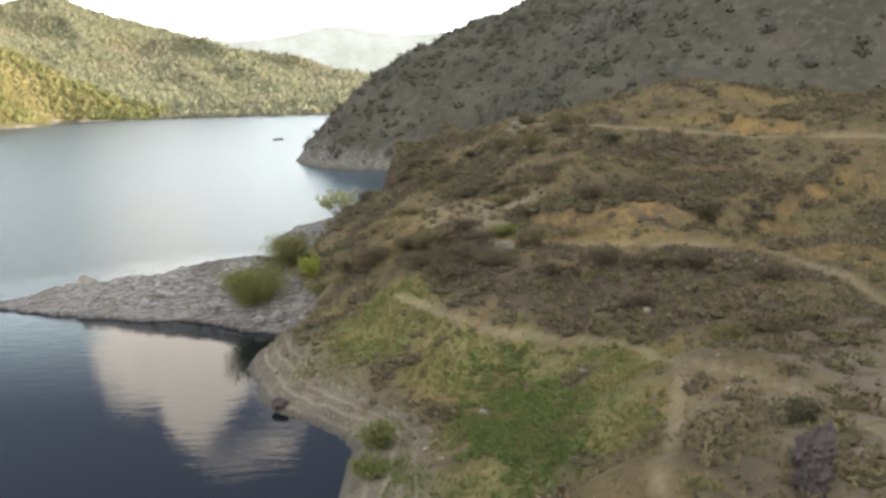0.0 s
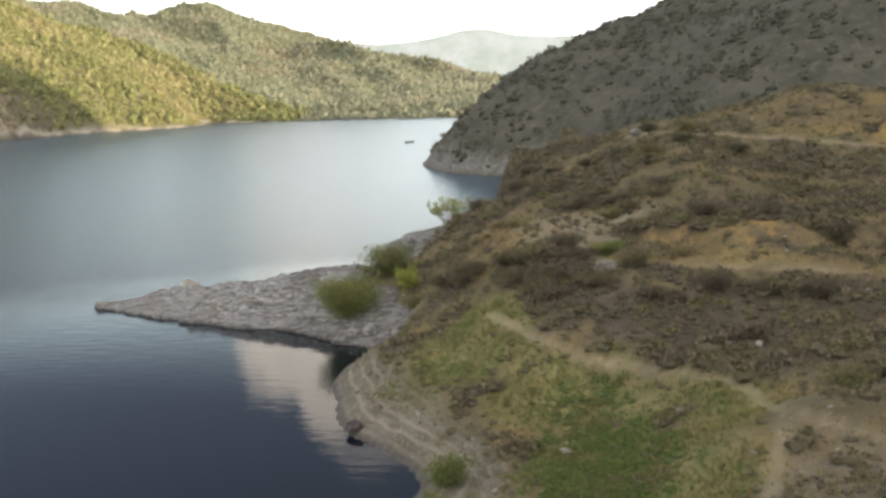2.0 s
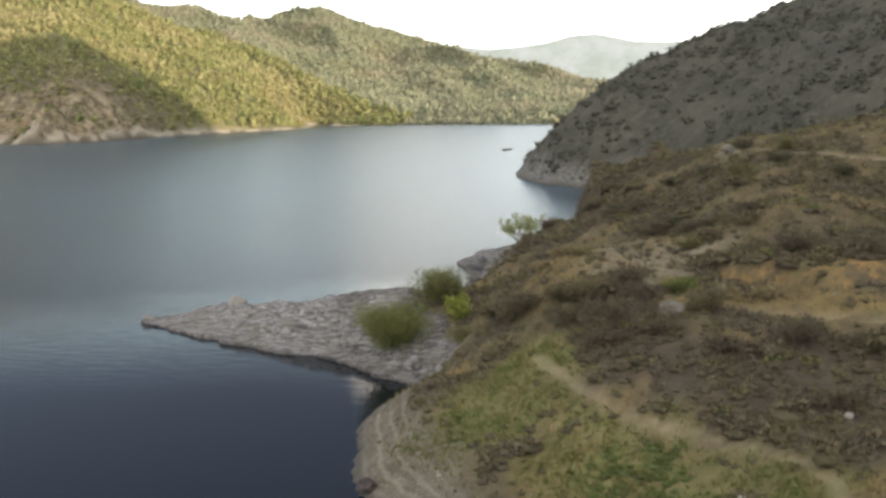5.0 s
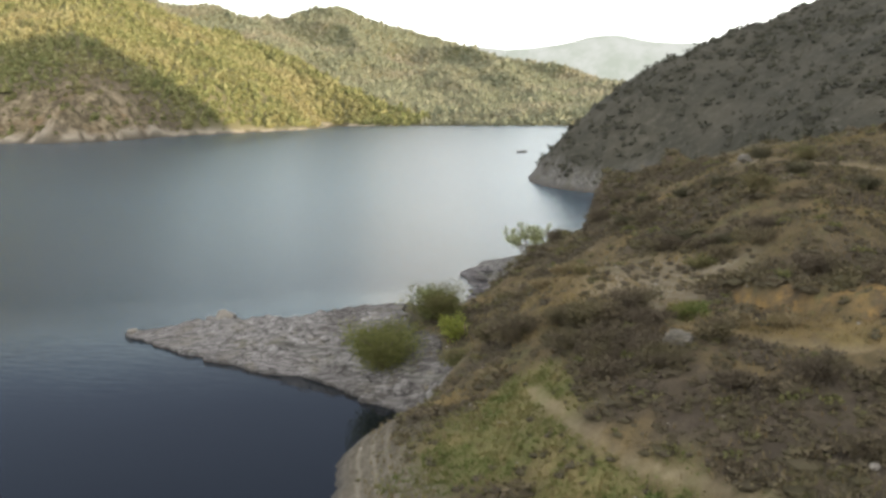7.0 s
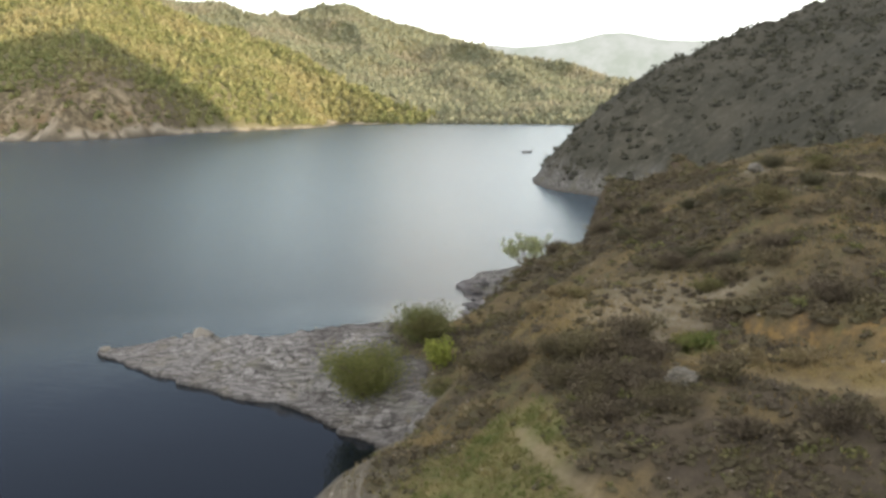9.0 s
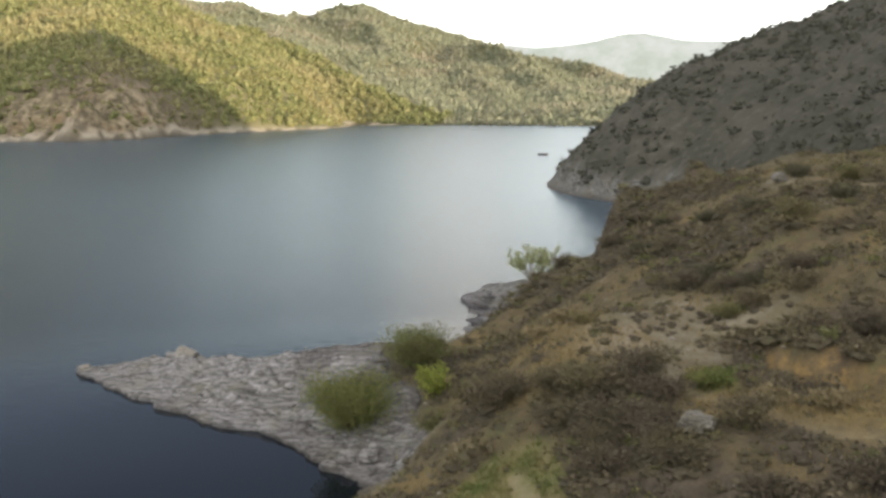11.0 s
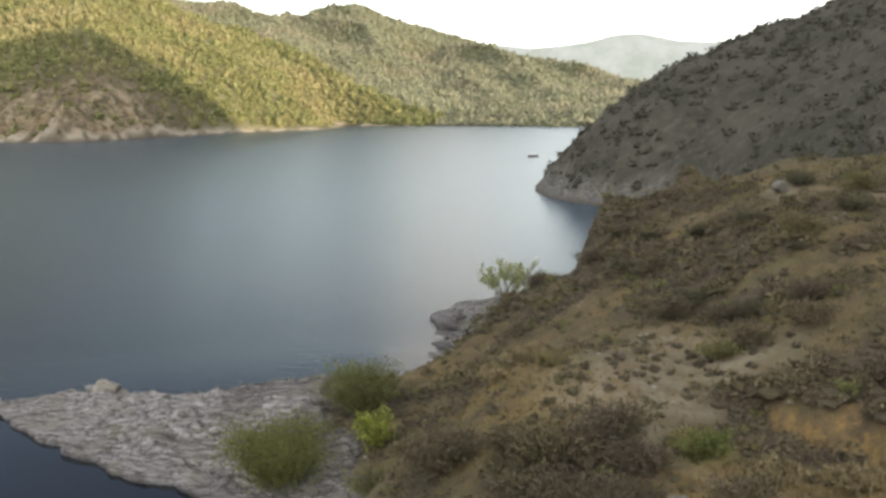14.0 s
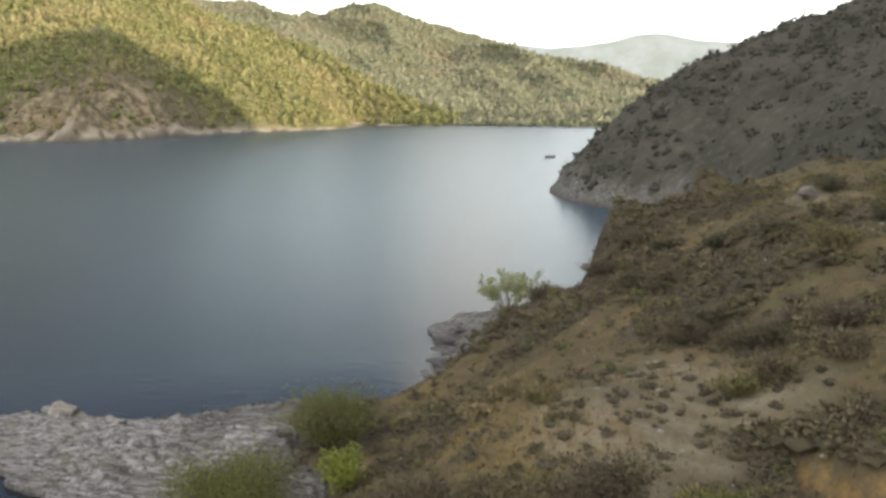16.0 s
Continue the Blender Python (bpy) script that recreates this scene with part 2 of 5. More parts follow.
OCHRE = [(38, 108.8, 5, 1.3), (46, 107.6, 6, 1.3), (8.5, 67.6, 4, 1.7), (12.4, 66.4, 4, 1.7), (4.6, 66.6, 2, 1.4), (14, 65.4, 6, 1.3), (-3.6, 73.6, 3, 3), (-3.4, 77, 3.4, 3), (5.6, 68.2, 4.0, 1.5), (9, 66.8, 4.5, 1.6), (-1, 74, 4, 3), (-8, 66, 3, 2), (12, 48, 2.5, 3), (9, 46, 2.4, 3.5),
         (20, 64.6, 3, 1.6), (25, 71, 2.6, 2.6), (30, 99.6, 9, 1.5)]
BLUFF = [(-0.6, 128.5, 3.4, 4), (-7.4, 114.5, 2.2, 4), (-5.0, 121, 3, 4.5), (-3.4, 128, 3, 5)]
SOIL = [(16, 44, 5, 5), (20, 38, 6, 6), (17, 33, 5, 7), (12, 21, 5, 6), (22, 50, 4, 5), (14, 36, 4, 6), (19, 43, 5, 6), (13, 28, 4, 5)]
MEADOW = [(4.4, 46.5, 4.6, 7.5), (9.2, 48, 2.8, 4.2), (7.6, 41.5, 3, 4.5), (0.8, 55.2, 4.6, 3.6), (6.4, 51.6, 4.0, 3.6), (-5, 59.5, 4.4, 5.0), (2.4, 38.5, 3.2, 5.0), (-3.5, 64.5, 2.6, 2.6), (-2, 41, 2.4, 3.2), (4.6, 70, 1.4, 1.0)]


def path_distance(px, py, line):
    best = np.full(np.shape(px), 1e9)
    for (ax, ay), (bx, by) in zip(line, line[1:]):
        dx, dy = bx - ax, by - ay
        u = np.clip(((px - ax) * dx + (py - ay) * dy) / (dx * dx + dy * dy), 0, 1)
        best = np.minimum(best, np.hypot(px - ax - u * dx, py - ay - u * dy))
    return best


def spots(px, py, where, wobble):
    total = np.zeros(np.shape(px))
    for x, y, rx, ry in where:
        total = np.maximum(total, 1 - ramp(np.hypot((px - x) / rx, (py - y) / ry) + wobble, 0.35, 1.25))
    return total


def plan_masks(px, py, dn, df):
    """How far each place is path, cut earth, sand, meadow, rock, hill and far side, from 0 to 1."""
    wob = rough(px, py, 3.5, 61)
    path = np.zeros(np.shape(px))
    for w, line in PATHS:
        path = np.maximum(path, 1 - ramp(path_distance(px, py, line) + 0.26 * wob, 0.35 * w, 1.55 * w))
    verge = np.zeros(np.shape(px))
    for w, line in PATHS:
        verge = np.maximum(verge, 1 - ramp(path_distance(px, py, line), 1.2 * w, 1.2 * w + 0.6))
    verge = np.maximum(verge, 1 - ramp(np.hypot(px + 12.0, py - 108.8), 2.4, 3.4))        # bare stones below the lone tree
    cut = np.zeros(np.shape(px))
    jag = 1.2 * wob + 1.1 * rough(px, py, 1.7, 63)
    for w, line in CUTS:
        s = py - np.interp(px, [p[0] for p in line], [p[1] for p in line])
        ends = ramp(px + jag, line[0][0] - 0.8, line[0][0] + 0.6) * (1 - ramp(px + jag, line[-1][0] - 0.6, line[-1][0] + 0.8))
        cut = np.maximum(cut, ramp(s + jag, -1.5 * w, -0.8 * w) * (1 - ramp(s + jag, 0.15, 0.6)) * ends)
    sand = spots(px, py, SAND, 0.35 * wob)
    meadow = spots(px, py, MEADOW, 0.8 * wob + 0.3 * rough(px, py, 1.5, 67))
    soil = spots(px, py, SOIL, 0.9 * wob)
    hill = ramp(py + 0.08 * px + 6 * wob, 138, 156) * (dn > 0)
    headland = ramp(-(px + 0.62 * (py - 74)) + 4.5 * wob + 1.6 * rough(px, py, 1.5, 69), 9.6, 12.4) * ramp(py, 69, 72) * (1 - ramp(py, 97, 103))
    ledge = ramp(-px + 3.5 * wob, 8.8, 12.8) * ramp(py, 99, 103) * (1 - ramp(py, 121, 125))
    bank = (1 - ramp(dn + 1.8 * wob + 2.2 * ramp(py, 60, 68), 2.6, 6.2)) * ramp(py, 30, 40) * (1 - ramp(py, 66, 70))
    foot = (1 - ramp(dn + 3.0 * wob, 1.6, 5.0)) * ramp(py, 150, 185) * (dn > 0)
    strand = bank * ramp(np.sin(dn * 7.0 + 1.5 * wob), 0.1, 0.9) * (1 - ramp(dn, 2.2, 3.6))
    rock = np.clip(np.maximum.reduce([headland, ledge, 0.85 * foot]), 0, 1)
    cliff = (1 - ramp(df + rough(px, py, 30, 71) * 30, 34, 58)) * ramp(px, -440, -390) * (px < -262) * (1 - ramp(py, 500, 545)) * (df > 0)
    brush = (1 - ramp(df + rough(px, py, 30, 75) * 40, 80, 125)) * ramp(px, -430, -385) * (1 - ramp(py, 520, 570)) * (df > 0)
    beach = (1 - ramp(df * np.where(px < -255, 1.9, 1.0) + rough(px, py, 30, 73) * 4, 2.0, 6.0)) * (df > 0)
    heath = 0.8 * ramp(rough(px, py, 11, 101) + 0.9 * rough(px, py, 3, 111), 0.0, 0.4)
    gold = spots(px, py, OCHRE, 0.8 * wob)
    heath = (1 - 0.85 * gold) * np.maximum(heath, spots(px, py, HEATH_SOUTH + HEATH_NORTH, 0.7 * wob + 0.7 * rough(px, py, 1.6, 115))) * (1 - meadow) * (1 - sand) * (dn > 2.2) * (1 - 0.75 * ramp(px, 8, 11) * (1 - ramp(py, 44, 51)))
    ochre = np.maximum(gold, 0.8 * ramp(rough(px, py, 9, 113), 0.12, 0.35)) * (1 - 0.8 * heath)
    bluff = spots(px, py, BLUFF, 0.9 * wob)
    return dict(soil=soil * (1 - 0.6 * heath), heath=heath, ochre=ochre, bluff=bluff, verge=verge, path=path, cut=cut, sand=sand, meadow=meadow, rock=rock, bank=bank, strand=strand, hill=hill,
                cliff=np.maximum(cliff, 0), brush=np.maximum(brush, 0), beach=beach, far=(df > 0) * 1.0)


def ground_height(px, py):
    """Height of the ground and how far each place lies inside the near and the far shore."""
    dn = shore_distance(px, py, SHORE + BAY + EAST) + rough(px, py, 5, 5) * 0.7
    df = shore_distance(px, py, FAR) + rough(px, py, 40, 7) * 5
    under = -0.28 * np.minimum(np.maximum(-np.maximum(dn, df), 0), 22)
    z = np.where(dn > 0, near_height(px, py, dn), np.where(df > 0, far_height(px, py, df), under))
    near = np.exp(-((px - 5) ** 2 + (py - 75) ** 2) / (2 * 70 ** 2))
    m = plan_masks(px, py, dn, df)
    lumps = rough(px, py, 6, 11) * 0.55 * ramp(dn, 0.5, 6) * (0.4 + 0.6 * near) + rough(px, py, 1.8, 15) * 0.26 * ramp(dn, 0.5, 3)
    z = z + np.where(dn > 0, lumps * (1 - 0.7 * m["path"]) * (1 - 0.6 * m["rock"]), 0)
    z = np.where(dn > 0, np.maximum(z, 0.45 * (1 - np.exp(-np.maximum(dn, 0) / 0.8)) + 0.02 * np.minimum(np.maximum(dn, 0), 30)), z)
    # tilted ledges and cracks of the bare rock
    tilt = px * 0.55 + py * 0.85 + rough(px, py, 7, 31) * 3
    ledges = (tilt / 2.1 - np.floor(tilt / 2.1)) ** 2 * 0.55 - 0.27 + np.abs(rough(px * 1.3, py, 2.4, 33)) * 0.95 - 0.28
    z = z + m["rock"] * ledges * ramp(dn, 0.1, 2.0) * (0.3 + 2.3 * m["hill"])
    z = z + m["rock"] * (1 - m["hill"]) * 0.2 * ramp(dn, 0.1, 0.6)
    # the cuttings are steep little faces
    for w, line in CUTS:
        s = py - np.interp(px, [p[0] for p in line], [p[1] for p in line])
        ends = ramp(px, line[0][0] - 1, line[0][0] + 1) * (1 - ramp(px, line[-1][0] - 1, line[-1][0] + 1))
        s = s + 0.9 * rough(px, py, 2.6, 65)
        z = z + 0.75 * w * np.tanh(s / 0.4) * np.exp(-(s / 2.4) ** 2) * ends
    # rills in the cut earth, hollow paths
    z = z - m["cut"] * (0.25 + 0.35 * np.abs(rough(px * 2.2, py * 0.7, 2.0, 35))) - m["path"] * 0.12
    z = z + m["strand"] * 0.05 + m["bluff"] * (np.abs(rough(px, py, 2.2, 39)) * 1.6 - 0.4)
    z = z + m["cliff"] * (np.abs(rough(px, py, 16, 37)) * 13 + np.abs(rough(px, py, 7, 38)) * 5 - 2)
    return z, dn, df


def lot(a, b, seed):
    """A number from 0 to 1 for each pair of whole numbers."""
    return np.random.RandomState(seed).rand(64, 64)[a.astype(int) % 64, b.astype(int) % 64]


def beds(px, py, wide, long, seed):
    """Low tilted steps of the bedding: their height, and how deep the cracks between them are."""
    across = (0.41 * px + 0.91 * py + 1.6 * rough(px, py, 7.5, seed) + 0.55 * rough(px, py, 2.0, seed + 3)) / wide
    row = np.floor(across)
    along = (0.91 * px - 0.41 * py + 1.4 * rough(px, py, 2.6, seed + 5)) / long * (0.7 + 0.6 * lot(row, row * 0, seed)) + 9 * lot(row, row * 0 + 7, seed)
    cell = np.floor(along)
    fa, fc = along - cell, across - row
    soft = ramp(fa, 0.0, 0.6)
    level = lot(row, cell - 1, seed + 1) * (1 - soft) + lot(row, cell, seed + 1) * soft
    top = 0.6 * (level - 0.5) + (fc - 0.5) * (0.4 + 0.9 * level)
    crack = 1 - ramp(np.minimum(fc, 1 - fc) * wide, 0.0, 0.18)
    return top, crack * ramp(rough(px, py, 2.4, seed + 8), -0.2, 0.15)


def shelf_height(px, py, dn, z, rock, heave, settle=0.0):
    t1, j1 = beds(px, py, 2.3, 8.0, 400)
    t2, j2 = beds(px, py, 0.7, 3.6, 420)
    patch = ramp(rough(px, py, 4.5, 441), -0.25, 0.25)
    a, c = 0.91 * px - 0.41 * py, 0.41 * px + 0.91 * py
    broken = np.abs(rough(a * 0.45, c * 1.3, 0.9, 443)) + 0.6 * rough(px, py, 0.6, 445, 2)
    detail = 0.26 * t1 - 0.2 * j1 + (0.35 + 0.65 * patch) * (0.3 * t2 - 0.2 * j2) + 0.22 * (0.4 + 0.6 * patch) * broken
    rise = np.maximum((z - settle) * (0.4 + 0.6 * ramp(dn, 0.4, 7.0)), 0.16 + 0.04 * dn) + heave * detail * (0.35 + 0.65 * ramp(dn, 0.3, 2.2))
    edge = ramp(dn + 1.0 * rough(px, py, 2.0, 447), 0.0, 0.35)
    return (rise + 0.06) * edge - 0.5 * (1 - edge) - 0.6 * (1 - ramp(rock + 0.5 * rough(px, py, 1.6, 449), 0.2, 0.75))


def rest_height(x, y):
    """Height on which a thing stands: the ground, or the bare rock that lies on it."""
    x, y = np.array([float(x)]), np.array([float(y)])
    z, dn, df = ground_height(x, y)
    m = plan_masks(x, y, dn, df)
    rock = m["rock"] * (1 - m["hill"])
    if rock[0] < 0.5:
        return float(z[0])
    return float(shelf_height(x, y, dn, z, rock, 0.95, 0.0 if y[0] < 98 else 0.45)[0])


def spaced(lo, hi, core_lo, core_hi, step, growth):
    """Grid lines: even inside the core, wider and wider outside."""
    core = list(np.arange(core_lo, core_hi + step / 2, step))
    for sign, edge, end in ((-1, core[0], lo), (1, core[-1], hi)):
        s, v, out = step, edge, []
        while sign * (end - v) > 0:
            s *= growth
            v += sign * s
            out.append(v)
        core = out[::-1] + core if sign < 0 else core + out
    return np.array(core)


def grid_mesh(name, xs, ys, z):
    me = bpy.data.meshes.new(name)
    nx, ny = len(xs), len(ys)
    gx, gy = np.meshgrid(xs, ys)
    co = np.stack([gx.ravel(), gy.ravel(), z.ravel()], 1)
    i = (np.arange(ny - 1)[:, None] * nx + np.arange(nx - 1)[None, :]).ravel()
    quads = np.stack([i, i + 1, i + 1 + nx, i + nx], 1)
    me.vertices.add(len(co))
    me.vertices.foreach_set("co", co.ravel())
    me.loops.add(quads.size)
    me.loops.foreach_set("vertex_index", quads.ravel())
    me.polygons.add(len(quads))
    me.polygons.foreach_set("loop_start", np.arange(0, quads.size, 4))
    me.update(calc_edges=True)
    me.polygons.foreach_set("use_smooth", np.ones(len(quads), bool))
    return me


def mask(me, name, values):
    me.attributes.new(name, "FLOAT", "POINT").data.foreach_set("value", values.ravel().astype(np.float32))


# ---- materials ----
def principled(name, rough_=0.9, spec=0.3):
    mat = bpy.data.materials.new(name)
    mat.use_nodes = True
    t = mat.node_tree
    b = t.nodes["Principled BSDF"]
    b.inputs["Roughness"].default_value = rough_
    b.inputs["Specular IOR Level"].default_value = spec
    return mat, t, b


def places(t):
    return t.nodes.new("ShaderNodeNewGeometry").outputs["Position"]


def grain(t, scale, detail=4.0, roughness=0.6, vector=None, out="Fac"):
    return shader(t, "ShaderNodeTexNoise", Vector=vector or places(t), Scale=scale, Detail=detail, Roughness=roughness).outputs[out]


def stretch(t, value, lo, hi, a=0.0, b=1.0):
    node = shader(t, "ShaderNodeMapRange", Value=value)
    for key, v in zip(("From Min", "From Max", "To Min", "To Max"), (lo, hi, a, b)):
        node.inputs[key].default_value = v
    return node.outputs[0]


def blend(t, fac, a, b, kind="MIX"):
    node = t.nodes.new("ShaderNodeMixRGB")
    node.blend_type = kind
    for sock, v in zip(node.inputs, (fac, a, b)):
        if hasattr(v, "is_linked"):
            t.links.new(v, sock)
        elif isinstance(v, tuple):
            sock.default_value = (*v, 1)
        else:
            sock.default_value = v
    return node.outputs[0]


def calc(t, op, a, b=0.0):
    node = t.nodes.new("ShaderNodeMath")
    node.operation = op
    for sock, v in zip(node.inputs, (a, b)):
        if hasattr(v, "is_linked"):
            t.links.new(v, sock)
        else:
            sock.default_value = v
    return node.outputs[0]


def relief(t, b, height, strength, distance):
    bump = shader(t, "ShaderNodeBump", Height=height, Strength=strength, Distance=distance)
    t.links.new(bump.outputs[0], b.inputs["Normal"])


def layer(t, name):
    node = t.nodes.new("ShaderNodeAttribute")
    node.attribute_name = name
    return node.outputs["Fac"]


def stone_colour(t, light, dark, stain, scale=1.0):
    """Weathered rock: bands of the bedding, lichen and dark cracks."""
    p = places(t)
    bands = shader(t, "ShaderNodeMapping", Vector=p, Rotation=(0.5, 0.25, 0.57), Scale=(0.35 * scale, 2.4 * scale, 3.0 * scale)).outputs[0]
    n1 = grain(t, 1.0, 6, 0.65, bands)
    n2 = grain(t, 0.45 * scale, 5, 0.6)
    n3 = grain(t, 9.0 * scale, 4, 0.7)
    c = blend(t, stretch(t, n1, 0.36, 0.64), dark, light)
    c = blend(t, stretch(t, n2, 0.5, 0.66, 0, 0.7), c, stain)
    c = blend(t, stretch(t, n3, 0.35, 0.7, 0.0, 0.5), c, tuple(0.55 * v for v in dark))
    vor = shader(t, "ShaderNodeTexVoronoi", Vector=blend(t, 0.25, bands, grain(t, 2.0, 3, 0.5, None, "Color")), Scale=1.1)
    vor.feature = "DISTANCE_TO_EDGE"
    crack = stretch(t, vor.outputs["Distance"], 0.0, 0.06, 0.85, 0.0)
    return blend(t, crack, c, tuple(0.3 * v for v in dark)), n1, n3


earth, t, b = principled("earth", 0.95, 0.2)
n_big, n_mid, n_fine = grain(t, 0.16, 5, 0.6), grain(t, 0.9, 6, 0.65), grain(t, 7.0, 5, 0.75)
c = blend(t, stretch(t, n_big, 0.38, 0.62), (0.124, 0.093, 0.052), (0.092, 0.081, 0.042))
c = blend(t, stretch(t, n_mid, 0.42, 0.62), c, (0.164, 0.126, 0.067))
c = blend(t, stretch(t, grain(t, 0.5, 4, 0.6), 0.54, 0.66, 0, 0.75), c, (0.12, 0.12, 0.055))
ochre_c = blend(t, stretch(t, n_mid, 0.4, 0.6), (0.29, 0.208, 0.085), (0.205, 0.15, 0.066))
c = blend(t, calc(t, "MULTIPLY", layer(t, "ochre"), stretch(t, n_fine, 0.35, 0.6, 0.9, 0.4)), c, ochre_c)
heath_c = blend(t, stretch(t, n_mid, 0.4, 0.6), (0.064, 0.053, 0.042), (0.098, 0.081, 0.061))
c = blend(t, calc(t, "MULTIPLY", layer(t, "heath"), 0.92), c, heath_c)
c = blend(t, calc(t, "MULTIPLY", layer(t, "soil"), stretch(t, n_mid, 0.35, 0.65, 0.9, 0.3)), c, (0.188, 0.165, 0.135))
c = blend(t, calc(t, "MULTIPLY", layer(t, "bluff"), 0.9), c, blend(t, stretch(t, n_mid, 0.4, 0.6), (0.098, 0.072, 0.052), (0.055, 0.045, 0.036)))
c = blend(t, stretch(t, grain(t, 0.75, 6, 0.75), 0.52, 0.64, 0, 0.8), c, (0.07, 0.058, 0.038))
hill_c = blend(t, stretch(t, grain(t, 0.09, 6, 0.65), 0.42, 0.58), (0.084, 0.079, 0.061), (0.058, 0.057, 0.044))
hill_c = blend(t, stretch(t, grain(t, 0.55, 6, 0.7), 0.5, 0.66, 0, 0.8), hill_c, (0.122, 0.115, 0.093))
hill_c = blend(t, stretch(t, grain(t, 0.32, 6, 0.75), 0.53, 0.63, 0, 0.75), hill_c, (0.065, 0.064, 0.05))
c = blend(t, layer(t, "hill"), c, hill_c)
meadow_c = blend(t, stretch(t, grain(t, 0.7, 5, 0.65), 0.38, 0.62), (0.125, 0.14, 0.05), (0.215, 0.185, 0.085))
c = blend(t, calc(t, "MULTIPLY", layer(t, "meadow"), 0.9), c, meadow_c)
c = blend(t, calc(t, "MULTIPLY", layer(t, "bank"), 0.9), c, blend(t, stretch(t, n_mid, 0.4, 0.6), (0.175, 0.157, 0.124), (0.108, 0.096, 0.073)))
lines = calc(t, "SINE", calc(t, "ADD", calc(t, "MULTIPLY", layer(t, "shore"), 8.0), calc(t, "MULTIPLY", n_big, 9.0)))
lines = calc(t, "MULTIPLY", stretch(t, lines, 0.25, 0.9, 0.0, 0.3), stretch(t, layer(t, "shore"), 2.0, 4.5, 1.0, 0.0))
c = blend(t, calc(t, "MULTIPLY", lines, layer(t, "bank")), c, (0.36, 0.325, 0.265))
gravel = shader(t, "ShaderNodeTexVoronoi", Vector=places(t), Scale=4.5)
c = blend(t, calc(t, "MULTIPLY", layer(t, "bank"), stretch(t, gravel.outputs["Distance"], 0.16, 0.26, 0.6, 0.0)), c, (0.37, 0.35, 0.31))
c = blend(t, calc(t, "MULTIPLY", layer(t, "sand"), stretch(t, n_mid, 0.36, 0.66, 0.95, 0.4)), c, blend(t, stretch(t, n_mid, 0.4, 0.6), (0.265, 0.23, 0.168), (0.205, 0.175, 0.122)))
c = blend(t, calc(t, "MULTIPLY", layer(t, "path"), stretch(t, n_mid, 0.35, 0.65, 0.8, 0.3)), c, (0.285, 0.235, 0.155))
cut_c = blend(t, stretch(t, grain(t, 1.1, 6, 0.7), 0.42, 0.58), (0.31, 0.20, 0.074), (0.215, 0.15, 0.072))
c = blend(t, calc(t, "MULTIPLY", layer(t, "cut"), calc(t, "MULTIPLY", stretch(t, grain(t, 1.6, 6, 0.75), 0.42, 0.58, 1.0, 0.1), stretch(t, grain(t, 0.45, 5, 0.7), 0.42, 0.6, 1.0, 0.35))), c, cut_c)
far_c = blend(t, stretch(t, grain(t, 0.02, 5, 0.6), 0.4, 0.62), (0.17, 0.155, 0.085), (0.125, 0.125, 0.062))
c = blend(t, layer(t, "far"), c, far_c)
cliff_c, _, _ = stone_colour(t, (0.40, 0.33, 0.215), (0.14, 0.112, 0.068), (0.30, 0.20, 0.11), 0.14)
streaks = shader(t, "ShaderNodeMapping", Vector=places(t), Scale=(0.13, 0.13, 0.025)).outputs[0]
cliff_c = blend(t, stretch(t, grain(t, 1.0, 6, 0.7, streaks), 0.48, 0.60, 0, 0.85), cliff_c, (0.085, 0.068, 0.045))
cliff_c = blend(t, stretch(t, grain(t, 0.7, 5, 0.7, streaks), 0.53, 0.62, 0, 0.8), cliff_c, (0.36, 0.295, 0.20))
c = blend(t, layer(t, "brush"), c, blend(t, stretch(t, grain(t, 0.09, 6, 0.7), 0.4, 0.6), (0.105, 0.085, 0.06), (0.19, 0.155, 0.11)))
c = blend(t, layer(t, "cliff"), c, cliff_c)
c = blend(t, layer(t, "beach"), c, (0.38, 0.33, 0.26))
rock_c, rock_n, rock_f = stone_colour(t, (0.39, 0.38, 0.365), (0.105, 0.10, 0.092), (0.22, 0.21, 0.15))
c = blend(t, layer(t, "rock"), c, rock_c)
c = blend(t, stretch(t, n_fine, 0.35, 0.7, 0, 0.55), c, blend(t, 1.0, c, (0.45, 0.45, 0.45), "MULTIPLY"))
wet = layer(t, "wet")
c = blend(t, calc(t, "MULTIPLY", wet, 0.75), c, (0.05, 0.045, 0.04))
t.links.new(c, b.inputs["Base Color"])
t.links.new(stretch(t, wet, 0, 1, 0.95, 0.45), b.inputs["Roughness"])
hgt = calc(t, "ADD", calc(t, "MULTIPLY", n_mid, 0.5), calc(t, "MULTIPLY", n_fine, 0.18))
hgt = calc(t, "ADD", hgt, calc(t, "MULTIPLY", calc(t, "MULTIPLY", rock_n, layer(t, "rock")), 1.2))
relief(t, b, hgt, 0.9, 0.35)

# ---- ground and water ----
xs = spaced(-4400, 4400, -44, 26, 0.48, 1.055)
ys = spaced(-900, 4600, 30, 119, 0.48, 1.042)
xs = np.unique(np.concatenate([xs, np.linspace(-400, -255, 44), np.linspace(-660, -40, 44)]))
ys = np.unique(np.concatenate([ys, np.linspace(128, 250, 80), np.linspace(455, 640, 52), np.linspace(645, 1220, 46)]))
GX, GY = np.meshgrid(xs, ys)
GZ, DN, DF = ground_height(GX, GY)
MASKS = plan_masks(GX, GY, DN, DF)
GZ = GZ - 0.7 * ramp(MASKS["rock"] * (1 - MASKS["hill"]), 0.3, 0.9)     # room for the rock shelf and the ledge, which lie on it
ground = new("ground", grid_mesh("ground", xs, ys, GZ))
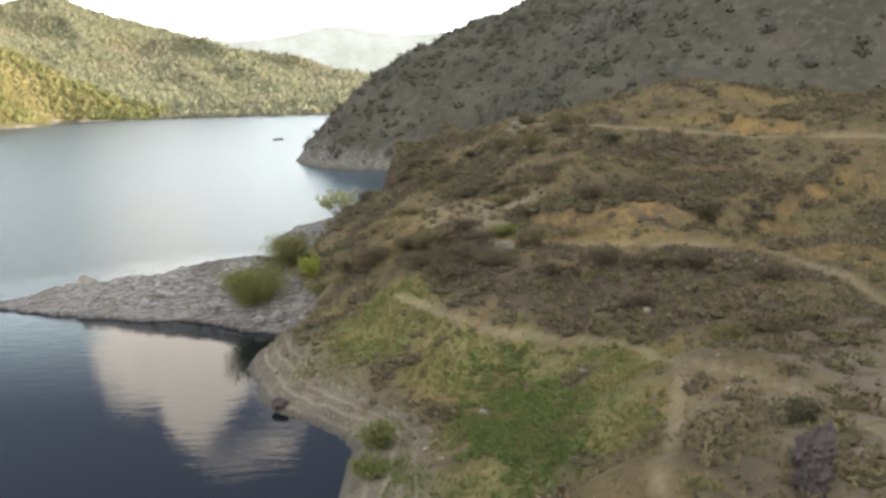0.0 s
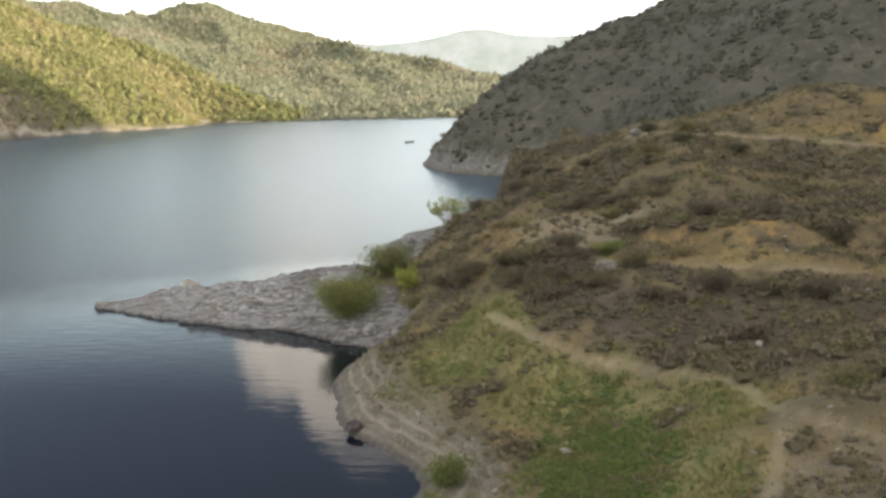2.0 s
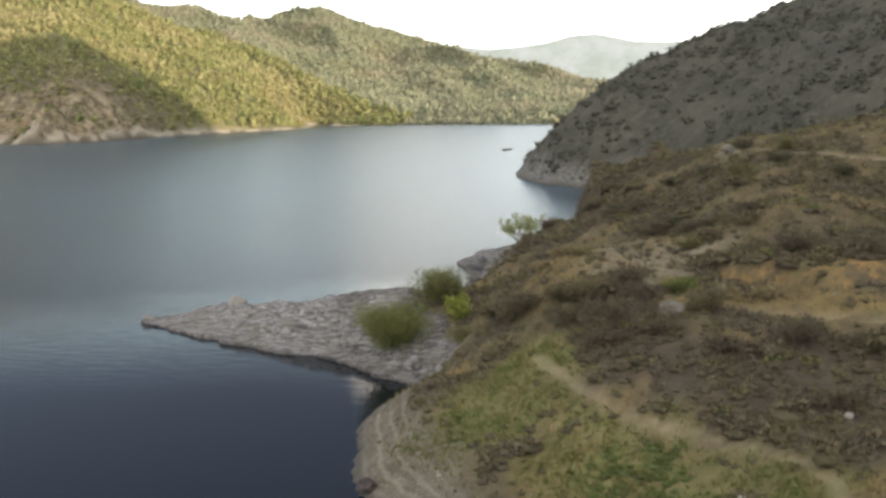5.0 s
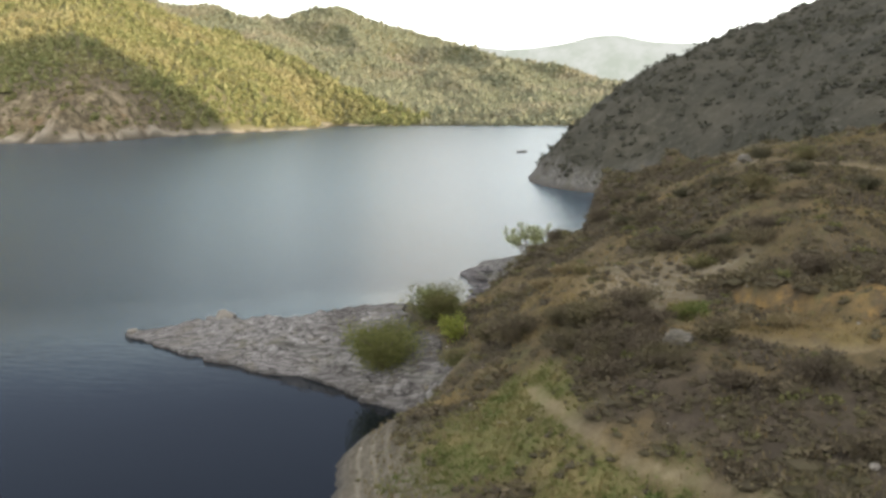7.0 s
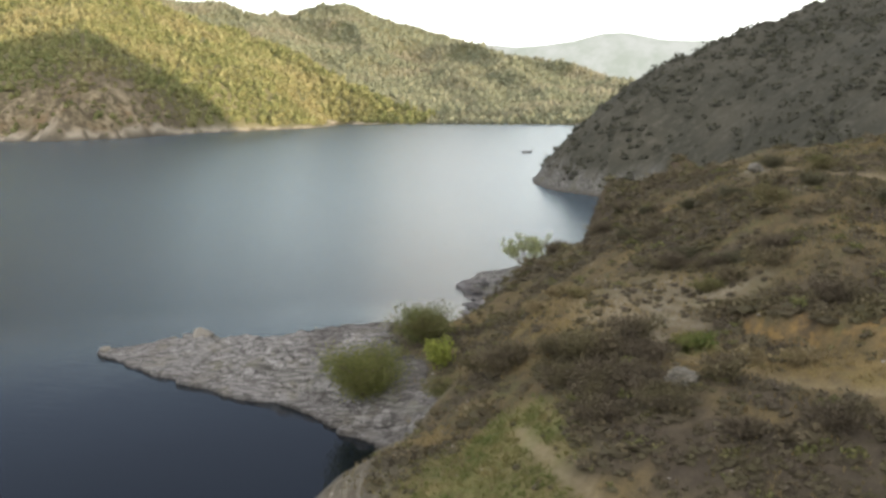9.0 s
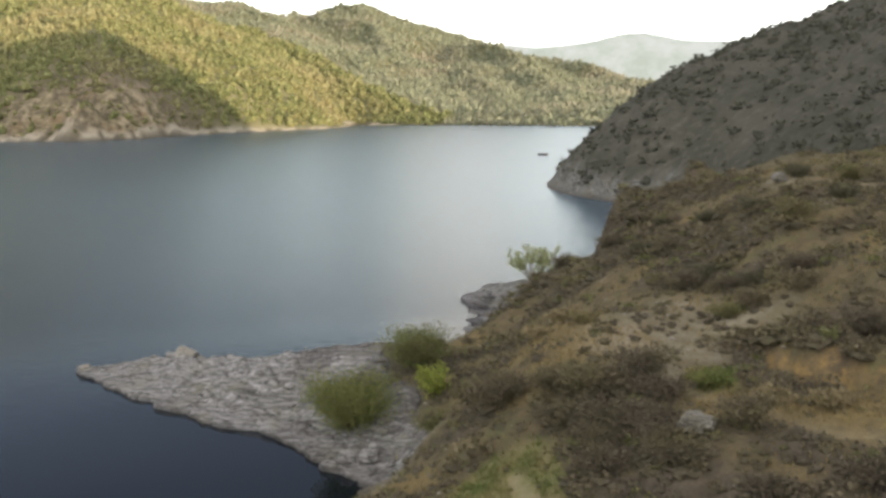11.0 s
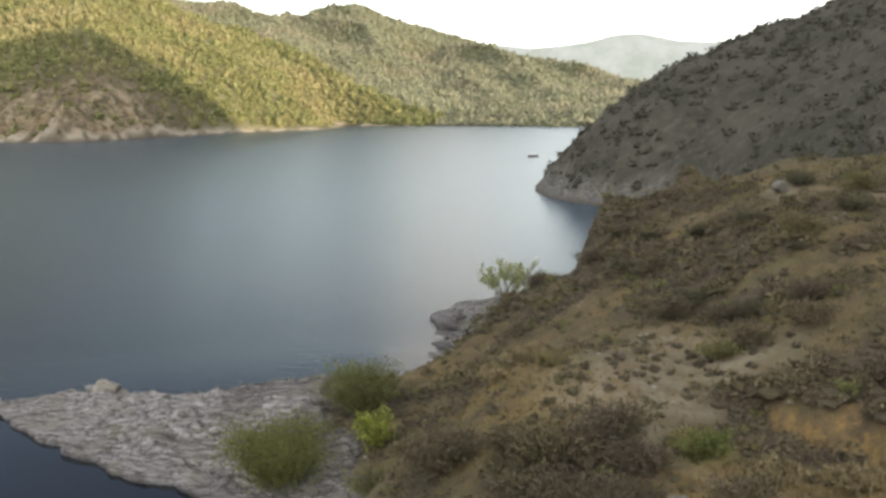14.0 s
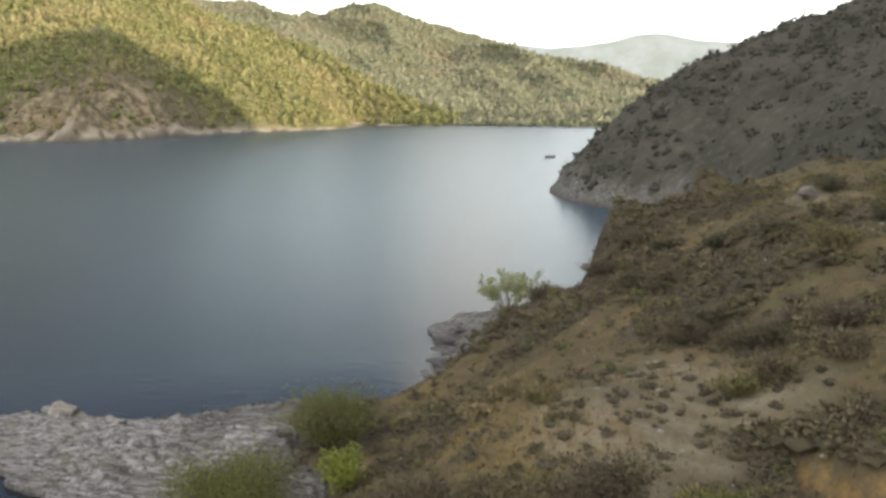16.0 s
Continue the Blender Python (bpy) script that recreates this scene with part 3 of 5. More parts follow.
tagged(ground, "dry brown and olive hill slopes with bare paths round a lake", "ground", kind="structure")
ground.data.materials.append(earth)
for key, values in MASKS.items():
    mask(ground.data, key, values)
mask(ground.data, "shore", np.clip(DN, 0, 9))
mask(ground.data, "wet", 1 - ramp(GZ + 0.12 * rough(GX, GY, 1.2, 81), 0.12, 0.46))

lake, t, b = principled("lake_water", 0.05, 0.5)
b.inputs["IOR"].default_value = 1.333
pos = places(t)
xyz = shader(t, "ShaderNodeSeparateXYZ", Vector=pos)
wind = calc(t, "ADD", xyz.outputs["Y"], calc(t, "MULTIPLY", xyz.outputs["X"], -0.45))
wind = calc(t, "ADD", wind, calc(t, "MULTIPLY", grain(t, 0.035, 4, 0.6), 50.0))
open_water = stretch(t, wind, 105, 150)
# paler offshore: the sky sheen of rippled water is put into the base colour
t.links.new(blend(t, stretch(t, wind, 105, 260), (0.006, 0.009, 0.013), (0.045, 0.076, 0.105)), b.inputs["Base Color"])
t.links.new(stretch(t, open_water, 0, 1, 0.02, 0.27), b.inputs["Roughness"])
swell = shader(t, "ShaderNodeMapping", Vector=pos, Rotation=(0, 0, 0.4), Scale=(0.5, 1.6, 1.0)).outputs[0]
ripple = calc(t, "ADD", grain(t, 0.9, 3, 0.5, swell), calc(t, "MULTIPLY", grain(t, 4.0, 2, 0.5, swell), 0.25))
bump = shader(t, "ShaderNodeBump", Height=ripple, Distance=0.05)
t.links.new(stretch(t, open_water, 0, 1, 0.12, 0.6), bump.inputs["Strength"])
t.links.new(bump.outputs[0], b.inputs["Normal"])
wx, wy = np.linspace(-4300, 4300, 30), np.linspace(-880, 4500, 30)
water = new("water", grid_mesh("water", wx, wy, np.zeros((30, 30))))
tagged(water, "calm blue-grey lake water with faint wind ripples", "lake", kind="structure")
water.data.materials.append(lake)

# pale ranges at the horizon, their haze painted as a glowing colour
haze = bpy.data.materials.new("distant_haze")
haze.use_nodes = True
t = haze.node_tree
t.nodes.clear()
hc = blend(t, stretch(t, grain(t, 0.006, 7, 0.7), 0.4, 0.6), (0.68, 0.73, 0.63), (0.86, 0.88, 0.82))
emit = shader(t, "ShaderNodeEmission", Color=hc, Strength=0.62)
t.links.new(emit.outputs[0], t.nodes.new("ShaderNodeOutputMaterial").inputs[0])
RANGE = [(-4200, 210), (-2600, 260), (-1728, 262), (-1303, 256), (-1107, 240), (-928, 218), (-802, 222), (-678, 233), (-605, 249), (-557, 259), (-461, 259), (-367, 238),
         (-297, 221), (-205, 215), (21, 209), (900, 230), (2200, 210), (4200, 260)]
bx = np.linspace(-4200, 4200, 240)
by = np.linspace(3900, 4500, 14)
BX, BY = np.meshgrid(bx, by)
top = np.interp(BX, *zip(*RANGE)) + rough(BX, BX * 0, 300, 91) * 8
BZ = top * np.exp(-((BY - 4180) / 160) ** 2) - 3 + rough(BX, BY, 220, 93) * 14 * ((BY - 4180) ** 2 > 900)
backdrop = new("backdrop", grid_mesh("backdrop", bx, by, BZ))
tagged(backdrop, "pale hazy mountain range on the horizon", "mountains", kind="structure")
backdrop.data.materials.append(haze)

# ---- foliage stuff ----
def leaf_material(name, a, b_, dry, trans=0.25, rough_=0.75, scale=0.35):
    """Leaves: each one a little different, whole plants too."""
    mat, t, b = principled(name, rough_, 0.25)
    geo = t.nodes.new("ShaderNodeNewGeometry")
    c = blend(t, geo.outputs["Random Per Island"], a, b_)
    c = blend(t, stretch(t, grain(t, scale, 4, 0.65), 0.45, 0.65), c, dry)
    t.links.new(c, b.inputs["Base Color"])
    if trans:
        out = t.nodes["Material Output"]
        thin = shader(t, "ShaderNodeBsdfTranslucent", Color=c)
        mix = shader(t, "ShaderNodeMixShader", Fac=trans)
        t.links.new(b.outputs[0], mix.inputs[1])
        t.links.new(thin.outputs[0], mix.inputs[2])
        t.links.new(mix.outputs[0], out.inputs[0])
    return mat


def merged(name, protos, where, turn, size, tall, mats):
    """One mesh of many copies. protos: (vertices, faces as triangles, material index of each face)."""
    rng = np.random.RandomState(len(where))
    pick = rng.randint(0, len(protos), len(where))
    cos, tris, slots, base = [], [], [], 0
    for k, (v, f, s) in enumerate(protos):
        idx = np.where(pick == k)[0]
        if not len(idx):
            continue
        ca, sa = np.cos(turn[idx])[:, None], np.sin(turn[idx])[:, None]
        w = np.empty((len(idx), len(v), 3))
        w[:, :, 0] = (v[None, :, 0] * ca - v[None, :, 1] * sa) * size[idx][:, None] + where[idx, 0][:, None]
        w[:, :, 1] = (v[None, :, 0] * sa + v[None, :, 1] * ca) * size[idx][:, None] + where[idx, 1][:, None]
        w[:, :, 2] = v[None, :, 2] * (size * tall)[idx][:, None] + where[idx, 2][:, None]
        cos.append(w.reshape(-1, 3))
        tris.append((f[None] + (np.arange(len(idx)) * len(v))[:, None, None] + base).reshape(-1, 3))
        slots.append(np.tile(s, len(idx)))
        base += len(idx) * len(v)
    return tri_mesh(name, np.concatenate(cos), np.concatenate(tris), np.concatenate(slots), mats)


def tri_mesh(name, co, tris, slots, mats, smooth=False):
    me = bpy.data.meshes.new(name)
    me.vertices.add(len(co))
    me.vertices.foreach_set("co", np.asarray(co, float).ravel())
    me.loops.add(tris.size)
    me.loops.foreach_set("vertex_index", tris.ravel())
    me.polygons.add(len(tris))
    me.polygons.foreach_set("loop_start", np.arange(0, tris.size, 3))
    for m in mats:
        me.materials.append(m)
    me.polygons.foreach_set("material_index", np.asarray(slots, np.int32))
    me.polygons.foreach_set("use_smooth", np.full(len(tris), smooth))
    me.update(calc_edges=True)
    return me


def cards(rng, centre, facing, length, width):
    """Small pointed leaves or sprigs, four corners each."""
    n = len(centre)
    facing = facing / np.linalg.norm(facing, axis=1)[:, None]
    side = np.cross(facing, rng.normal(size=(n, 3)))
    side /= np.linalg.norm(side, axis=1)[:, None]
    up = np.cross(side, facing) * 0.3 + facing * 0.95
    L, W = length[:, None], width[:, None]
    v = np.stack([centre - up * L * 0.5, centre + side * W * 0.5 + up * L * 0.05, centre + up * L * 0.5, centre - side * W * 0.5 + up * L * 0.05], 1)
    i = np.arange(n)[:, None] * 4
    f = np.concatenate([i + np.array([[0, 1, 2]]), i + np.array([[0, 2, 3]])], 0)
    return v.reshape(-1, 3), f


def core(rng, sub, squash, jag):
    bm = bmesh.new()
    bmesh.ops.create_icosphere(bm, subdivisions=sub, radius=1)
    v = np.array([x.co[:] for x in bm.verts])
    f = np.array([[x.index for x in face.verts] for face in bm.faces])
    bm.free()
    v = v * (1 + jag * (rng.rand(len(v), 1) - 0.5))
    v[:, 2] = np.maximum(v[:, 2], -0.15) * squash
    return v, f


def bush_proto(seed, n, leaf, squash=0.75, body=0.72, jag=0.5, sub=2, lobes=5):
    """A low rounded bush of several lobes: inner mass coloured dark for the shade inside (slot 0) under loose sprigs
    (slot 1).
    """
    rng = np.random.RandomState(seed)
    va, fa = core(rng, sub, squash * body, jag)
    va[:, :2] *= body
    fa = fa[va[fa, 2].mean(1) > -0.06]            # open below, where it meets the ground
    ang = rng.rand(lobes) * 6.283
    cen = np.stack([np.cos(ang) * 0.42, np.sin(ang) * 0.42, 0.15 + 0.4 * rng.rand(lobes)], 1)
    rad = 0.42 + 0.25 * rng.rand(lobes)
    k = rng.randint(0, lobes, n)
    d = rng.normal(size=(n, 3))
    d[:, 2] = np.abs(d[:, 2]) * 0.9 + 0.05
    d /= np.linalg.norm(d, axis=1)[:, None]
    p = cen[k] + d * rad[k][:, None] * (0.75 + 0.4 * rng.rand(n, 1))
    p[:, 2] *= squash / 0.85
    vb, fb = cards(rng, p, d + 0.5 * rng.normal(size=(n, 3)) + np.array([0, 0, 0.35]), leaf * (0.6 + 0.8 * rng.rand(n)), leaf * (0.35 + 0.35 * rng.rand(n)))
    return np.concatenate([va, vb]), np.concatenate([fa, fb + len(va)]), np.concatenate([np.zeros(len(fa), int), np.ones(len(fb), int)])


def tuft_proto(seed, n, spread=0.5):
    """A grass tuft of thin bent blades."""
    rng = np.random.RandomState(seed)
    a = rng.rand(n) * 6.283
    root = np.stack([np.cos(a), np.sin(a), np.zeros(n)], 1) * (0.18 * rng.rand(n, 1))
    lean = np.stack([np.cos(a), np.sin(a), np.zeros(n)], 1) * (spread * rng.rand(n, 1))
    tip = root + lean + np.array([0, 0, 1]) * (0.55 + 0.5 * rng.rand(n, 1))
    side = np.stack([-np.sin(a), np.cos(a), np.zeros(n)], 1) * 0.055
    v = np.stack([root - side, root + side, tip], 1).reshape(-1, 3)
    f = np.arange(n * 3).reshape(-1, 3)
    return v, f, np.zeros(n, int)


def sow(seed, count, box, keep):
    """Random places in a box of the plan on the ground; keep(masks, x, y, z, dn, df) gives each one's chance."""
    rng = np.random.RandomState(seed)
    x, y = rng.uniform(box[0], box[1], count), rng.uniform(box[2], box[3], count)
    z, dn, df = ground_height(x, y)
    ok = rng.rand(count) < keep(plan_masks(x, y, dn, df), x, y, z, dn, df)
    return np.stack([x, y, z], 1)[ok]


def stuff(name, label, category, protos, where, lo, hi, mats, tall=(0.8, 1.2), sink=0.0, power=1.0):
    rng = np.random.RandomState(len(where) + 3)
    n = len(where)
    size = lo + (hi - lo) * rng.rand(n) ** power
    where = where - np.array([[0, 0, 1]]) * (sink * size)[:, None]
    ob = new(name, merged(name, protos, where, rng.rand(n) * 6.283, size, rng.uniform(*tall, n), mats))
    return tagged(ob, label, category, kind="stuff")


# each shade material paints the inner shade of its plants on their cores
twig_and_shade = leaf_material("shrub_shade", (0.055, 0.046, 0.03), (0.083, 0.07, 0.043), (0.07, 0.063, 0.033), 0)
shrub_grey = leaf_material("shrub_grey", (0.082, 0.067, 0.043), (0.165, 0.135, 0.086), (0.125, 0.11, 0.056), 0.1)
shrub_olive = leaf_material("shrub_olive", (0.09, 0.098, 0.038), (0.18, 0.175, 0.072), (0.15, 0.125, 0.065), 0.15)
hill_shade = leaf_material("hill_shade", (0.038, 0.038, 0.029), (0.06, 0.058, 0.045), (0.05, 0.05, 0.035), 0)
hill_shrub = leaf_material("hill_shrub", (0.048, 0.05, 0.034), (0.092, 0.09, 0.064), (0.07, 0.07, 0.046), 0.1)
heath_leaf = leaf_material("heath_leaf", (0.064, 0.053, 0.041), (0.13, 0.107, 0.082), (0.108, 0.095, 0.052), 0.1)
scrub_leaf = leaf_material("scrub_leaf", (0.085, 0.078, 0.039), (0.17, 0.15, 0.073), (0.13, 0.14, 0.05), 0.1)
straw_gold = leaf_material("straw_gold", (0.22, 0.165, 0.075), (0.33, 0.26, 0.125), (0.20, 0.155, 0.07), 0.2)
straw = leaf_material("straw", (0.175, 0.14, 0.078), (0.29, 0.235, 0.135), (0.16, 0.14, 0.065), 0.2)
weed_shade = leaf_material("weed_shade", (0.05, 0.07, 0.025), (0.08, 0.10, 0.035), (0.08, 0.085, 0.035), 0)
weed_leaf = leaf_material("weed_leaf", (0.085, 0.128, 0.034), (0.17, 0.205, 0.062), (0.16, 0.16, 0.06), 0.4)
grass_green = leaf_material("grass_green", (0.10, 0.14, 0.038), (0.20, 0.215, 0.075), (0.28, 0.24, 0.11), 0.4)
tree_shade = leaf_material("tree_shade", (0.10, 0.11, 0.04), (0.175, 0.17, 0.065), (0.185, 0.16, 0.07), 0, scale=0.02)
# the north woods' colours, here and below, are paled and greyed as haze
north_shade_hazed = leaf_material("north_shade_hazed", (0.135, 0.145, 0.09), (0.19, 0.19, 0.12), (0.18, 0.165, 0.11), 0, scale=0.012)
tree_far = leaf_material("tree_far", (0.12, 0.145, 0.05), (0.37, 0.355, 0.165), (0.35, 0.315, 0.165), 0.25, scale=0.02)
tree_north_hazed = leaf_material("tree_north_hazed", (0.195, 0.21, 0.14), (0.30, 0.31, 0.215), (0.30, 0.28, 0.205), 0.2, scale=0.012)

near_protos = [bush_proto(s, 60, 0.34, sub=1) for s in range(5)]
hill_protos = [bush_proto(20 + s, 12, 0.55, sub=1) for s in range(4)]
scrub_protos = [bush_proto(30 + s, 15, 0.5, sub=1) for s in range(5)]
tree_protos = [bush_proto(40 + s, 5, 0.95, squash=1.25, body=0.8, sub=1, lobes=4) for s in range(5)]
tufts = [tuft_proto(60 + s, 8) for s in range(4)]
weed_tufts = [tuft_proto(80 + s, 11, 0.9) for s in range(4)]
tall_tufts = [tuft_proto(70 + s, 16, 0.3) for s in range(4)]


def near_shrubs(m, x, y, z, dn, df):
    bare = np.maximum.reduce([m["verge"], m["cut"], m["sand"], m["meadow"], m["rock"], m["bank"]])
    return (dn > np.where(y > 105, 1.2, 2.5)) * (1 - bare) * (0.12 + 0.88 * m["heath"]) * (1 - m["hill"])


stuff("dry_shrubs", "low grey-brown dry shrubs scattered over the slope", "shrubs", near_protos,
      sow(1, 6000, (-14, 62, 18, 140), near_shrubs), 0.2, 1.2, [twig_and_shade, shrub_grey], (0.55, 0.95), 0.05, 1.7)
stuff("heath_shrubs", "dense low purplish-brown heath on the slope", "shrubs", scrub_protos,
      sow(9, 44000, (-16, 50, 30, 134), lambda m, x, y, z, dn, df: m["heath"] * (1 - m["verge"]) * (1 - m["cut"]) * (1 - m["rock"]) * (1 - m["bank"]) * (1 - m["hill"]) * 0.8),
      0.12, 0.5, [twig_and_shade, heath_leaf], (0.5, 1.0), 0.05, 1.4)
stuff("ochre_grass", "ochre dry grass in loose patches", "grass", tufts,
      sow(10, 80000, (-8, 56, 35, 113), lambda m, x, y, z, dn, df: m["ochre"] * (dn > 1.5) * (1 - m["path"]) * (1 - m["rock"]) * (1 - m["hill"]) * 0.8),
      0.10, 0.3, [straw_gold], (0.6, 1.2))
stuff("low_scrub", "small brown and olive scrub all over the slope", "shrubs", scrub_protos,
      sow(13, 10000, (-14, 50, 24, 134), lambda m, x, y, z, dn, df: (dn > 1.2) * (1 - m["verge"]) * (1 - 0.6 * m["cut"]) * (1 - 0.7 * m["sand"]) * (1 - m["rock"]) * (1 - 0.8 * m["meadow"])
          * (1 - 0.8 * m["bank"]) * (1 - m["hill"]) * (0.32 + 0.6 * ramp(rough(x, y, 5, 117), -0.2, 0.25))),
      0.08, 0.42, [twig_and_shade, scrub_leaf], (0.5, 1.1), 0.05, 2.0)
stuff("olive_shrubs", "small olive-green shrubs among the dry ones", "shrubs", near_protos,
      sow(2, 2800, (-14, 62, 18, 140), near_shrubs), 0.2, 0.9, [twig_and_shade, shrub_olive], (0.55, 0.95), 0.05, 2.0)
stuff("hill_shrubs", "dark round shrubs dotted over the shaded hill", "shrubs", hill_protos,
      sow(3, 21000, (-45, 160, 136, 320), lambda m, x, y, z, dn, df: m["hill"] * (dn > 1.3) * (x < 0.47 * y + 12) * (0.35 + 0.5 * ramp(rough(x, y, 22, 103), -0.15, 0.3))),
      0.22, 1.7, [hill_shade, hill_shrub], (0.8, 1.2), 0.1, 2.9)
stuff("dry_grass", "straw-coloured dry grass tufts", "grass", tufts,
      sow(4, 54000, (-14, 50, 20, 128), lambda m, x, y, z, dn, df: (dn > 1.5) * (1 - 0.9 * m["path"]) * (1 - m["cut"]) * (1 - 0.9 * m["sand"])
          * (1 - m["rock"]) * (1 - 0.6 * m["meadow"]) * (1 - m["hill"]) * (0.1 + 0.9 * ramp(rough(x, y, 8, 105), -0.2, 0.3))),
      0.12, 0.36, [straw], (0.7, 1.3))
stuff("meadow_grass", "fresh green grass and weeds in a damp hollow", "grass", weed_tufts,
      sow(5, 60000, (-12, 13, 28, 70), lambda m, x, y, z, dn, df: (dn > 2.0) * np.maximum(m["meadow"] ** 1.5, 0.25 * m["bank"] * ramp(dn, 2.5, 4.5)) * (1 - m["path"]) * (0.3 + 0.7 * ramp(rough(x, y, 3, 115), -0.3, 0.2))),
      0.09, 0.26, [grass_green], (0.6, 1.3))


stuff("meadow_weeds", "lush dark green weeds in the middle of the meadow", "weeds", near_protos,
      sow(14, 3600, (-2, 10, 34, 56), lambda m, x, y, z, dn, df: spots(x, y, [(3.6, 47, 3.8, 7.5), (4.4, 40, 2.4, 5)], 0.7 * rough(x, y, 2.5, 119)) * (1 - m["path"])),
      0.12, 0.5, [weed_shade, weed_leaf], (0.5, 1.0), 0.05, 1.5)


stuff("sand_shrubs", "small dark cushion shrubs dotted over the sandy slope", "shrubs", near_protos,
      sow(16, 420, (-2, 9, 69, 90), lambda m, x, y, z, dn, df: m["sand"] * 0.6), 0.14, 0.42, [twig_and_shade, heath_leaf], (0.5, 0.9), 0.05, 1.3)


def over_cut(m, x, y, z, dn, df):
    above = [[(px, py + 1.2) for px, py in line] for _, line in CUTS]
    near = np.minimum.reduce([path_distance(x, y, line) for line in above])
    return (1 - ramp(near, 0.5, 1.1)) * (1 - 0.75 * m["cut"])


stuff("bank_shrubs", "dark shrubs hanging over the ochre cuttings", "shrubs", near_protos,
      sow(8, 5000, (2, 42, 62, 104), over_cut), 0.25, 0.9, [twig_and_shade, shrub_grey], (0.6, 0.9), 0.05, 1.3)


def fronting(x, y, z, df):
    """Slopes that fall away from the lake carry no trees that could show."""
    return (df < 90) | (far_height(x, y + 8, df + 4) > far_height(x, y, df) - 1.5)


def west_side(x, y):
    """The near headland, up to its ridge."""
    return (x < -197) & (y < 668 - 0.727 * (x + 200))


def west_woods(m, x, y, z, dn, df):
    return west_side(x, y) * (df > 4) * (x > -0.98 * y - 10) * (y < 960) * (1 - 0.85 * m["cliff"]) * (1 - 0.75 * m["brush"]) * fronting(x, y, z, df) * (0.66 + 0.28 * ramp(rough(x, y, 28, 107), -0.25, 0.15))


def north_woods(m, x, y, z, dn, df):
    return (df > 4) * (x > -0.74 * y - 10) * ~west_side(x, y) * fronting(x, y, z, df) * (0.66 + 0.3 * ramp(rough(x, y, 45, 109), -0.3, 0.1))


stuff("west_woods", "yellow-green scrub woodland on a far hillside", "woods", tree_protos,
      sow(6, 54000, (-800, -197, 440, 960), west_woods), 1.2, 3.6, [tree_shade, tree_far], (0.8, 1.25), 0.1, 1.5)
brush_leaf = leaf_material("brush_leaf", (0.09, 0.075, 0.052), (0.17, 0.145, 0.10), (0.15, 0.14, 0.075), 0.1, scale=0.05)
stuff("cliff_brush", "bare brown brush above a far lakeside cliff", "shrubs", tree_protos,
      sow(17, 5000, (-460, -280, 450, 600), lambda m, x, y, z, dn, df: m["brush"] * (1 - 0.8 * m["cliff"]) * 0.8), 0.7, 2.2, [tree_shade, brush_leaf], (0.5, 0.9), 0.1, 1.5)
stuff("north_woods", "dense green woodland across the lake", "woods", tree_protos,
      np.concatenate([sow(7, 46000, (-800, 40, 590, 1260), north_woods), sow(15, 3500, (-1100, -640, 1420, 1520), north_woods)]), 1.3, 3.7, [north_shade_hazed, tree_north_hazed], (0.8, 1.25), 0.1, 1.4)

# ---- things ----
def link_part(name, me, parent, label=""):
    ob = new(name, me)
    ob.parent = parent
    return tagged(ob, label) if label else ob


def base(name, x, y, label, category, group="", sink=0.05, turn=0.0):
    """An Empty on the ground that carries the parts of a thing."""
    z = rest_height(x, y)
    ob = new(name)
    ob.empty_display_size = 0.3
    ob.matrix_basis = pose(x, y, max(z, 0.0) - sink, 0, 0, turn)
    return tagged(ob, label, category, group)


def tube(points, r0, r1, sides=6):
    """A bent tapering stem."""
    pts = np.asarray(points, float)
    n = len(pts)
    v, f = [], []
    for k, p in enumerate(pts):
        d = pts[min(k + 1, n - 1)] - pts[max(k - 1, 0)]
        d /= np.linalg.norm(d)
        s = np.cross(d, (0.3, 0.9, 0.1))
        s /= np.linalg.norm(s)
        u = np.cross(d, s)
        r = r0 + (r1 - r0) * k / (n - 1)
        for a in np.arange(sides) * 2 * math.pi / sides:
            v.append(p + (s * math.cos(a) + u * math.sin(a)) * r)
        if k:
            for a in range(sides):
                i, j = (k - 1) * sides + a, (k - 1) * sides + (a + 1) % sides
                f += [(i, j, j + sides), (i, j + sides, i + sides)]
    return np.array(v), np.array(f)


def joined(pieces):
    vs, fs, off = [], [], 0
    for v, f in pieces:
        vs.append(v)
        fs.append(f + off)
        off += len(v)
    return np.concatenate(vs), np.concatenate(fs)


bark, t, b = principled("bark", 0.9, 0.2)
t.links.new(blend(t, stretch(t, grain(t, 6.0, 5, 0.7), 0.35, 0.65), (0.11, 0.085, 0.06), (0.21, 0.175, 0.13)), b.inputs["Base Color"])
relief(t, b, grain(t, 30.0, 4, 0.7), 0.6, 0.02)
leaf_willow = leaf_material("leaf_willow", (0.115, 0.13, 0.042), (0.225, 0.235, 0.08), (0.18, 0.18, 0.065), 0.38)
leaf_dull = leaf_material("leaf_dull", (0.11, 0.135, 0.045), (0.20, 0.215, 0.08), (0.175, 0.165, 0.07), 0.4)
leaf_lime = leaf_material("leaf_lime", (0.17, 0.21, 0.04), (0.36, 0.38, 0.09), (0.22, 0.235, 0.055), 0.4)
leaf_pale = leaf_material("leaf_pale", (0.26, 0.29, 0.125), (0.46, 0.48, 0.26), (0.34, 0.36, 0.17), 0.5)


dark_leaf = leaf_material("dark_leaf", (0.06, 0.058, 0.035), (0.11, 0.10, 0.06), (0.08, 0.078, 0.045), 0.1)


